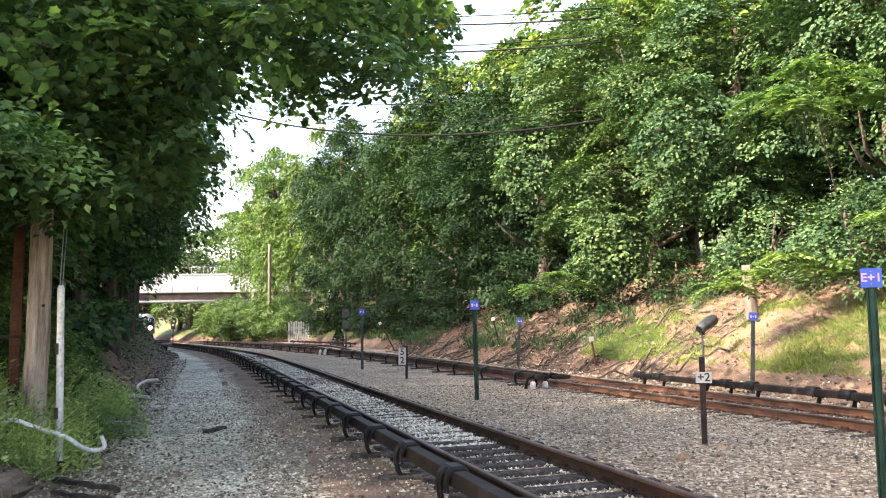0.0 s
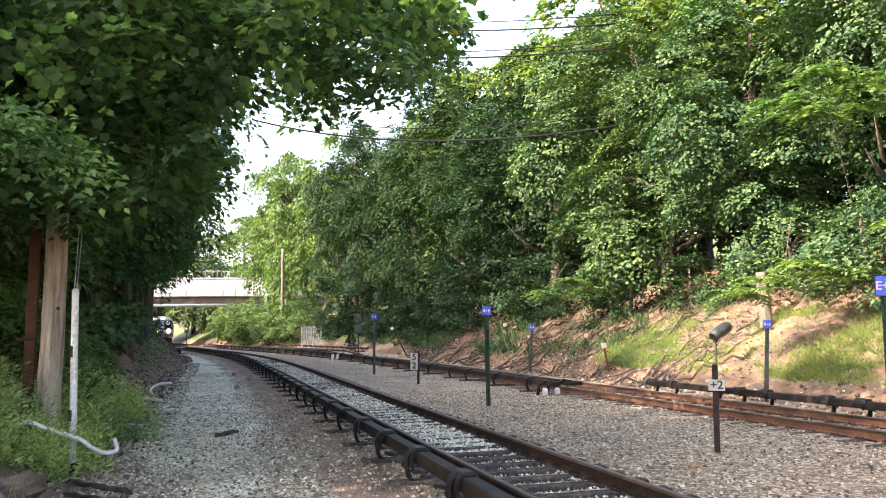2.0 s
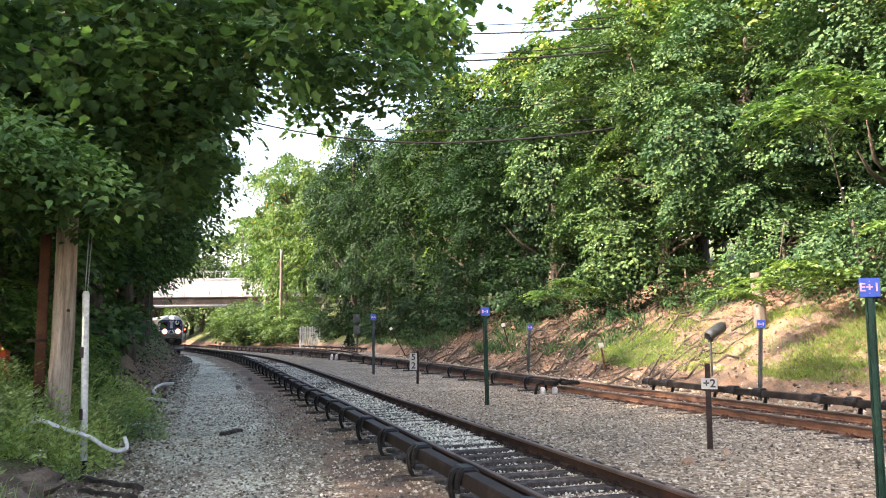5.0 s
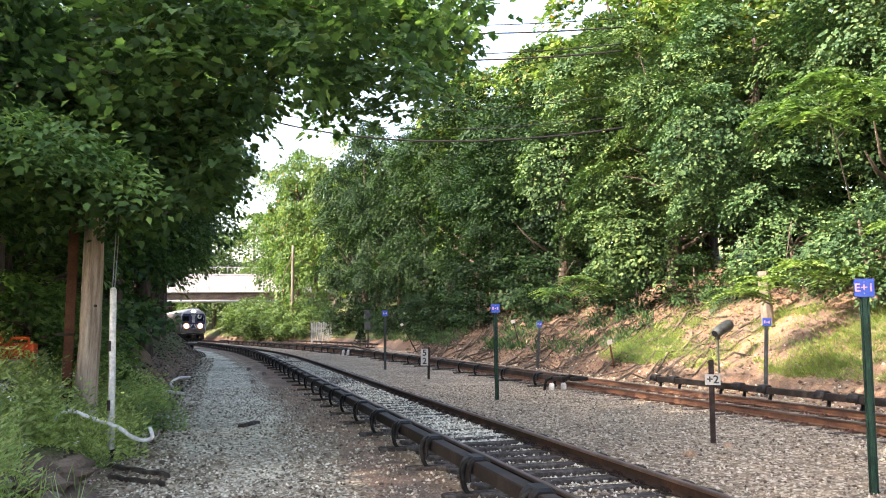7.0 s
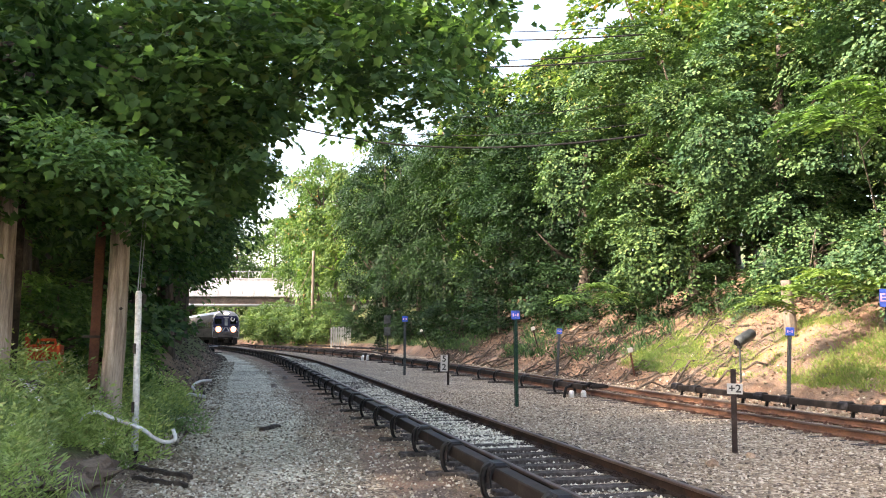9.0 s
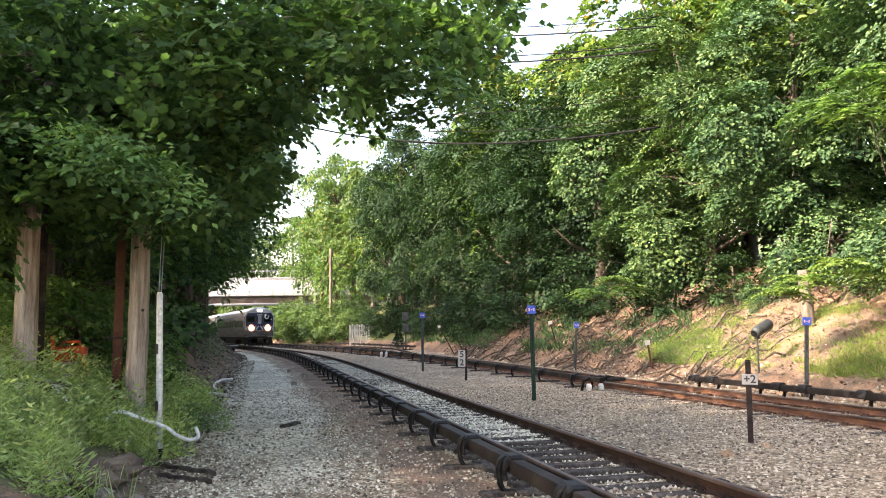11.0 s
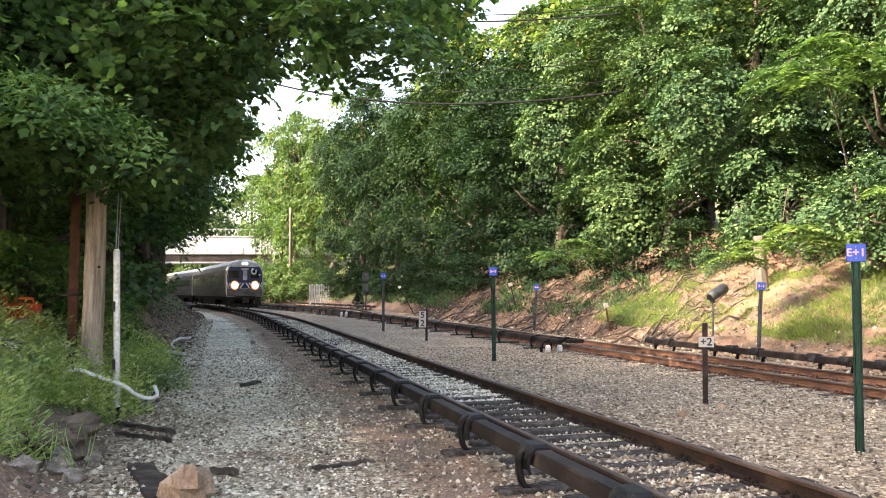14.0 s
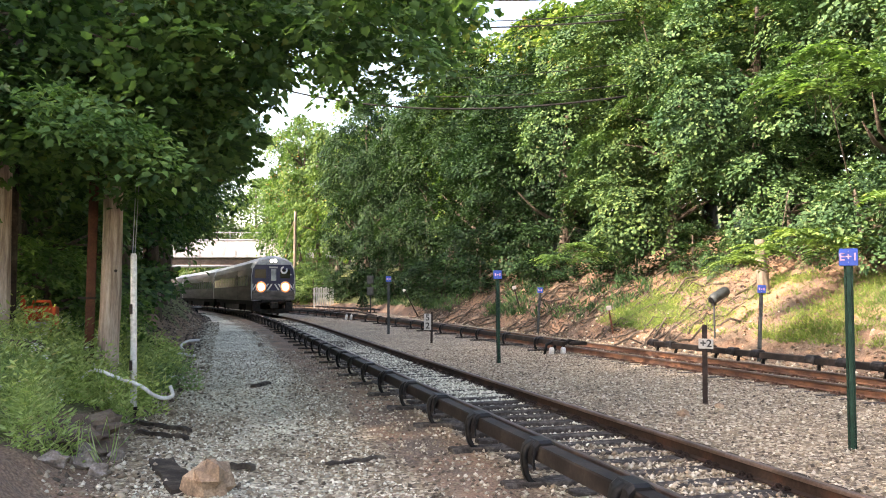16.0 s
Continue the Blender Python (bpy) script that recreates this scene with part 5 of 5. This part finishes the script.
def overhang():
    """The near tree whose boughs roof the view."""
    t = thing("overhanging_tree", pose(-9.2, 11.0, 0), "large broad-leaved tree with boughs hanging over path", "tree")
    z0 = ground_z(-9.2, 11.0)
    b = Build()
    b.tube([(0, 0, z0 - 0.3), (0.1, 0, z0 + 1.5), (0.5, 0.1, 5), (0.9, 0.3, 8), (1.2, 0.5, 10.5)], [0.42, 0.33, 0.27, 0.2, 0.08], 12)
    part("trunk", b, M_BARK, t, "", True)
    tips = [(9.6, 3.8, 6.6), (8.6, 1.6, 6.0), (9.0, 5.4, 7.4), (7.4, 3.2, 5.8), (6.2, 0.6, 5.4), (7.8, 6.0, 7.2), (5.2, -1.6, 4.8), (4.8, 1.6, 4.6), (5.6, 4.6, 5.8), (9.8, 2.0, 6.4), (6.6, 7.0, 7.6)]
    for x, y, z in tips:
        lb = Build().tube([(0.5, 0.1, 5.2), (x * 0.35, y * 0.4, z * 0.5 + 3.6), (x * 0.7, y * 0.75, z + 0.9), (x, y, z + 0.3)], [0.045, 0.034, 0.022, 0.007], 7)
        part("bough", lb, M_BARK, t, "", True)
    g = np.random.default_rng(21)
    # the roof over the path: its lower side rises away from the eye's end, and thins out to the right
    n = 600
    u, v = g.uniform(5.4, 10.9, n), g.uniform(-2.0, 7.0, n)
    x, y = u - 9.2, v + 11.0
    z = 1.95 + y * (0.287 + 0.055 * np.clip((x / y + 0.05) / 0.08, 0, 2.5) + 0.022 * np.sin(u * 2.7 + v) + 0.012 * np.sin(v * 4.1)) + 2.6 * g.uniform(0, 1, n) ** 0.75
    keep = (x / y < 0.045 + 0.015 * np.sin(v * 3)) & (z < 9.0)
    c1 = np.c_[u, v, z][keep]
    # the deep mass over the poles and the weeds
    n = 1150
    u, v = g.uniform(-1.5, 6.6, n), g.uniform(-1.2, 6.5, n)
    z = 3.75 + 0.25 * np.sin(u * 2.3 + v) + 0.2 * np.sin(v * 3.1) + 0.12 * np.clip(v, 0, 9) + np.abs(g.normal(0, 1.6, n))
    keep = (z < 8.0) & ((u - 9.2) / (v + 11.0) < -0.284 - 0.014 * np.sin(v * 2.0) + 0.1 * np.clip(((z - 1.9) / (v + 11.0) - 0.27) / 0.06, 0, 1))
    c = np.vstack([c1, np.c_[u, v, z][keep]])
    # the leaves that hang before the poles
    n = 420
    u, v = g.uniform(-1.0, 6.0, n), g.uniform(-2.0, 0.8, n)
    z = 4.0 + 0.22 * np.sin(u * 2.9 + v) + 0.5 * np.clip((u - 5.0), 0, 2) + 3.4 * g.uniform(0, 1, n)
    keep = (u - 9.2) / (v + 11.0) < -0.3
    c = np.vstack([c, np.c_[u, v, z][keep]])
    o = g.normal(size=(len(c), 3)) * 0.55 + np.array([0.15, -0.1, 0.35])
    o /= np.linalg.norm(o, axis=1)[:, None]
    part("crown", sprays(c, o, 34, 0.46, 0.135, 0.52, L_NEAR, full=True, up=1.1, hang=0.25, flat=0.15), None, t)
    # one low bough before the pole, its extra light put into the leaf colour
    n = 46
    q = g.uniform(0, 1, n)
    c = np.c_[4.6 + 1.4 * q, g.uniform(-3.1, -2.3, n), 4.35 - 0.75 * q + g.uniform(-0.28, 0.15, n)]
    o = np.tile([0.5, -0.5, -0.1], (n, 1))
    part("low_spray", sprays(c, o, 27, 0.33, 0.1, 0.29, L_SPRAY, up=1.1, hang=0.2), None, t, "leafy spray with light put into its paler green")


overhang()


def fronds(tufts_at, count, length, leaflets, size, mat, seed):
    """Feathery compound leaves: from each tuft drooping stalks with leaflets on both sides."""
    g = np.random.default_rng(seed)
    C, D, N = [], [], []
    for tx, ty, tz in tufts_at:
        for _ in range(count):
            a = g.uniform(0, 2 * np.pi)
            rise = g.uniform(0.1, 0.7)
            way = np.array([np.cos(a), np.sin(a), 0.0])
            side = np.array([-np.sin(a), np.cos(a), 0.0])
            ln = length * g.uniform(0.7, 1.2)
            for q in range(leaflets):
                s = (q + 1) / leaflets
                p = np.array([tx, ty, tz]) + way * ln * s + np.array([0, 0, ln * (rise * s - 0.5 * s * s)])
                for sg in (-1, 1):
                    C.append(p)
                    D.append(side * sg + way * 0.45 + np.array([0, 0, -0.3]) + g.normal(0, 0.12, 3))
                    N.append(np.array([0, 0, 1.0]) + g.normal(0, 0.2, 3))
    m = len(C)
    return leaf_mesh("fronds", C, D, N, g.uniform(0.75, 1.2, m) * size, 0.2, mat, 0.1)


def feather_tree(x, y, heads, label):
    z = ground_z(x, y)
    t = thing("feathery_tree", pose(x, y, 0), label, "tree", "feathery trees")
    b = Build()
    top = max(h[2] for h in heads)
    z = ground_z(x + 3.4, y + 4.6)
    b.tube([(3.4, 4.6, z - 0.3), (2.8, 3.8, z + 1.0), (0.8, 1.2, max(z + 1.2, top - 0.8)), (0, 0, top)], [0.04, 0.03, 0.018, 0.009], 7)
    for hx, hy, hz in heads:
        b.tube([(hx * 0.3 + 0.5, 1.0, hz - 0.35), (hx * 0.6, hy * 0.6, hz - 0.12), (hx, hy, hz)], [0.014, 0.011, 0.007], 5)
    part("trunk", b, M_BARK, t, "", True)
    part("fronds", fronds(heads, 17, 1.0, 10, 0.24, L_FEATHER, int(x * 10)), None, t, "drooping feathery compound leaves")


feather_tree(10.4, 21.0, [(-1.4, -0.8, 7.6), (-0.6, -1.0, 8.3), (0.3, -0.8, 8.0), (-0.9, -1.2, 7.2), (0.9, -1.0, 7.5)], "thin tree with bright feathery leaves before the wood")
feather_tree(10.4, 24.0, [(-0.9, -0.9, 3.3), (0.0, -1.1, 3.7), (0.8, -0.9, 3.4), (1.7, -1.0, 3.5), (-1.7, -0.9, 2.9)], "low feathery-leaved sapling on the bank")
feather_tree(12.6, 21.5, [(-0.6, -1.0, 4.6), (0.3, -1.1, 5.2), (1.0, -0.8, 4.4)], "feathery-leaved sapling at the wood's edge")
feather_tree(5.6, 37.5, [(-0.6, -0.8, 3.6), (0.4, -0.8, 4.2), (1.2, -0.6, 3.7)], "feathery-leaved sapling at the wood's edge")


# ---------------------------------------------------------------- weeds, grass, stones
def tufts(name, label, spots, blades, height, size, mat, spread=0.16, lean=0.5, aspect=0.07):
    """Clumps of upright blades over the ground."""
    k = len(spots)
    z = np.array([ground_z(x, y) for x, y in spots])
    c0 = np.c_[np.asarray(spots), z - 0.02]
    rep = np.repeat(np.arange(k), blades)
    m = len(rep)
    a = rng.uniform(0, 2 * np.pi, m)
    hk = np.repeat(rng.uniform(0.5, 1.25, k), blades)
    c = c0[rep] + np.c_[np.cos(a), np.sin(a), np.zeros(m)] * (rng.uniform(0, spread, m))[:, None]
    c[:, 2] += rng.uniform(0, 1, m) ** 1.5 * height * hk
    d = np.c_[np.cos(a) * lean, np.sin(a) * lean, np.ones(m) * 0.8] + rng.normal(0, 0.28, (m, 3))
    n = np.c_[np.cos(a), np.sin(a), np.full(m, 0.4)] + rng.normal(0, 0.3, (m, 3))
    me = leaf_mesh(name, c, d, n, rng.uniform(0.6, 1.4, m) * size, aspect, mat, fold=0.03)
    return tagged(new(name, me), label, "weeds", kind="stuff")


def scatter(n, y0, y1, lo, hi, seed, power=1.0):
    """Spots in a strip lo to hi metres from the near track's centre."""
    g = np.random.default_rng(seed)
    out = []
    for _ in range(n):
        y = y0 + (y1 - y0) * g.uniform() ** power
        out.append((x1(y) + g.uniform(lo(y), hi(y)), y))
    return out


edge = lambda y: -lerp(BANK, y) - 0.1 + 0.5 * math.sin(y * 1.7) + 0.3 * math.sin(y * 4.1)  # noqa: E731
near_edge = lambda y: edge(y) - 0.7 * (1 - ease(10, 13, y))  # noqa: E731
tufts("weeds", "feathery green weeds on the shaded bank", scatter(800, 9.0, 20.5, lambda y: -10.5, near_edge, 1), 90, 0.8, 0.09, L_WEED, 0.2, 1.5, 0.16)
tufts("tall_weeds", "tall feathery weeds on the shaded bank", scatter(300, 7.0, 12, lambda y: -9.5, lambda y: near_edge(y) - 0.2, 2), 110, 0.75, 0.075, L_WEED, 0.2, 1.5, 0.14)
tufts("weed_stalks", "thin green weed stalks on the shaded bank", scatter(320, 7.5, 20, lambda y: -10, near_edge, 12), 9, 0.45, 0.35, L_WEED, 0.15, 0.3, 0.012)
tufts("ground_weeds", "low leafy weeds under the trees", scatter(900, 20, 70, lambda y: -11.5, lambda y: edge(y) - 0.8 - 1.8 * ease(22, 28, y), 3), 26, 0.5, 0.2, L_LEFT, 0.35, 0.8, 0.22)


def bank_spots(n, seed, y0=10, y1=44):
    g = np.random.default_rng(seed)
    out = []
    while len(out) < n:
        y, d = g.uniform(y0, y1), g.uniform(0.9, 4.4)
        x = x2(y) + lerp(TOE, y) + d
        if noise.noise(Vector((x * 0.22, y * 0.22, 7))) + 0.25 * g.normal() > (-0.2 if y < 23.5 else 0.1 if y < 27 else 0.3 if y < 30 else 0.1):
            out.append((x, y))
    return out


tufts("bank_grass", "bright green grass on the sunny bank", bank_spots(2500, 4, 10, 33), 24, 0.22, 0.15, L_GRASS, 0.16, 0.7, 0.045)
tufts("far_grass", "green grass on the far bank", bank_spots(420, 6, 33, 80), 22, 0.4, 0.3, L_RIGHT, 0.3, 0.5, 0.08)

gl = np.random.default_rng(9)
ly, ld = gl.uniform(8, 60, 9000), gl.uniform(-0.4, 7.5, 9000)
lc = np.array([(x2(y) + lerp(TOE, y) + d, y, 0) for y, d in zip(ly, ld)])
lc[:, 2] = [ground_z(x, y) + 0.015 for x, y, _ in lc]
la = gl.uniform(0, 6.28, len(lc))
lme = leaf_mesh("leaf_litter", lc, np.c_[np.cos(la), np.sin(la), gl.normal(0, 0.25, len(lc))], np.array([0, 0, 1.0]) + gl.normal(0, 0.3, (len(lc), 3)), gl.uniform(0.06, 0.15, len(lc)), 0.3, M_LITTER)
tagged(new("leaf_litter", lme), "dry brown leaves littering the bank", "leaf litter", kind="stuff")

my, md = gl.uniform(27, 64, 15000), gl.uniform(0.2, 6.0, 15000)
mc = np.array([(x2(y) + lerp(TOE, y) + d, y, 0) for y, d in zip(my, md)])
mc[:, 2] = [ground_z(x, y) + 0.03 for x, y, _ in mc]
ma = gl.uniform(0, 6.28, len(mc))
mme = leaf_mesh("leaf_mould", mc, np.c_[np.cos(ma), np.sin(ma), gl.normal(0, 0.3, len(mc)) + 0.7 * np.cos(ma)], np.array([-0.6, 0, 1.0]) + gl.normal(0, 0.3, (len(mc), 3)), gl.uniform(0.05, 0.13, len(mc)), 0.35, M_MOULD)
tagged(new("leaf_mould", mme), "dark rotting leaves and twigs under the trees", "leaf litter", kind="stuff")

g5 = np.random.default_rng(5)
fl = [(x, y) for x, y in scatter(150, 7.5, 20, lambda y: -9.0, lambda y: edge(y) - 0.5, 8)]
fc = np.array([(x, y, ground_z(x, y) + 0.55 + 0.35 * g5.uniform()) for x, y in fl])
fr = np.repeat(np.arange(len(fc)), 7)
fa = g5.uniform(0, 6.28, len(fr))
fme = leaf_mesh("wild_flowers", fc[fr] + g5.normal(0, 0.02, (len(fr), 3)), np.c_[np.cos(fa), np.sin(fa), np.full(len(fr), 0.2)], np.tile([0.0, 0, 1], (len(fr), 1)), np.full(len(fr), 0.035), 0.4, M_FLOWER)
tagged(new("wild_flowers", fme), "small white wild flowers among weeds", "flowers", kind="stuff")


def stone_field(name, label, spots, lo, hi, mat, seed, sink=0.25):
    """Loose broken stones: uneven eight-sided lumps lying on the ground."""
    g = np.random.default_rng(seed)
    base = np.array([(1, 0, 0), (0, 1, 0), (-1, 0, 0), (0, -1, 0), (0, 0, 1), (0, 0, -1)], float)
    tri = np.array([(0, 1, 4), (1, 2, 4), (2, 3, 4), (3, 0, 4), (1, 0, 5), (2, 1, 5), (3, 2, 5), (0, 3, 5)])
    k = len(spots)
    z = np.array([ground_z(x, y) for x, y in spots])
    r = lo + (hi - lo) * g.uniform(0, 1, k) ** 2
    a = g.uniform(0, 6.28, k)
    v = base[None] * g.uniform(0.55, 1.15, (k, 6, 1)) + g.normal(0, 0.16, (k, 6, 3))
    v *= r[:, None, None] * np.array([1, 0.85, 0.7])
    ca, sa = np.cos(a)[:, None], np.sin(a)[:, None]
    x, y = v[:, :, 0] * ca - v[:, :, 1] * sa, v[:, :, 0] * sa + v[:, :, 1] * ca
    v[:, :, 0], v[:, :, 1] = x, y
    v += np.c_[np.asarray(spots), z + r * sink][:, None]
    me = bpy.data.meshes.new(name)
    me.vertices.add(6 * k)
    me.vertices.foreach_set("co", v.ravel())
    me.loops.add(24 * k)
    me.loops.foreach_set("vertex_index", (np.arange(k)[:, None] * 6 + tri.ravel()[None]).ravel())
    me.polygons.add(8 * k)
    me.polygons.foreach_set("loop_start", np.arange(8 * k) * 3)
    me.polygons.foreach_set("loop_total", np.full(8 * k, 3))
    me.materials.append(mat)
    me.update(calc_edges=True)
    return tagged(new(name, me), label, "gravel", kind="stuff")


stone_field("loose_gravel", "brown and grey loose gravel between the tracks", scatter(52000, 5, 27, lambda y: -6.4, lambda y: 9.8, 31, 1.5), 0.012, 0.042, M_BALLAST, 1)
stone_field("pale_path_gravel", "pale grey gravel along the trackside path", scatter(12000, 6, 40, lambda y: -5.6, lambda y: -2.8, 32, 1.4), 0.011, 0.037, M_PALE, 2)
stone_field("pale_ballast", "pale crushed stone ballast between the rails", scatter(20000, 13.5, 60, lambda y: -0.68, lambda y: 0.68, 33, 1.5), 0.016, 0.045, M_PALE, 3, 0.5)
stone_field("brown_ballast", "brown crushed stone ballast between the rails", scatter(3000, 4, 9.7, lambda y: -0.68, lambda y: 0.68, 34), 0.015, 0.05, M_BALLAST, 4, 0.5)


stone_field("mixed_ballast", "mixed pale stones lying over the ties", scatter(1100, 9.4, 13.7, lambda y: -0.68, lambda y: 0.68, 35), 0.012, 0.034, M_PALE, 5, 1.0)
stone_field("bank_clods", "dark soil clods and rubble on the shaded bank", [(x1(y) - lerp(BANK, y) + 0.4 - 4.2 * q, y) for y, q in zip(rng.uniform(15, 75, 6500), rng.uniform(0, 1, 6500))], 0.02, 0.085, M_MOULD, 7, 0.2)
stone_field("path_edge_stones", "brown stones and clods along the path's edge", [(x1(y) - lerp(BANK, y) + 0.9 - 1.6 * q, y) for y, q in zip(rng.uniform(7, 50, 3500), rng.uniform(0, 1, 3500))], 0.015, 0.07, M_BALLAST, 8, 0.25)
stone_field("bank_stones", "stones and rubble on the bare bank", [(x2(y) + lerp(TOE, y) - 0.3 + 2.6 * q * q, y) for y, q in zip(rng.uniform(8, 60, 2600), rng.uniform(0, 1, 2600))], 0.02, 0.11, M_BALLAST, 6, 0.2)


# ---------------------------------------------------------------- what moves
def motions():
    """The train comes round the curve; car follows car along the near track."""
    step = 0.25
    ys = [170 - step * i for i in range(int(170 / step))]
    s, acc = [0.0], 0.0
    for a, b in zip(ys, ys[1:]):
        acc += math.hypot(b - a, x1(b) - x1(a))
        s.append(acc)

    def at(d):
        if d < 0:
            y = 170 - d / math.hypot(1, 0.476)
        else:
            y = float(np.interp(d, s, ys))
        return Vector((x1(y), y, 0.2 + rise(y)))

    for n, car in enumerate(cars):
        rows = []
        for i in range(17):
            t = float(i)
            nose_y = 125.0 - 2.3 * t - 0.125 * t * t
            nose = float(np.interp(170 - nose_y, [170 - q for q in ys], s))
            mid = nose - CAR / 2 - n * (CAR + 0.55)
            a, b = at(mid + 9.1), at(mid - 9.1)
            h = a - b
            c = (a + b) / 2
            rows.append((t, pose(c.x, c.y, c.z, 0, 0, math.degrees(math.atan2(h.y, h.x)) - 90)))
        walk(car, rows)


motions()
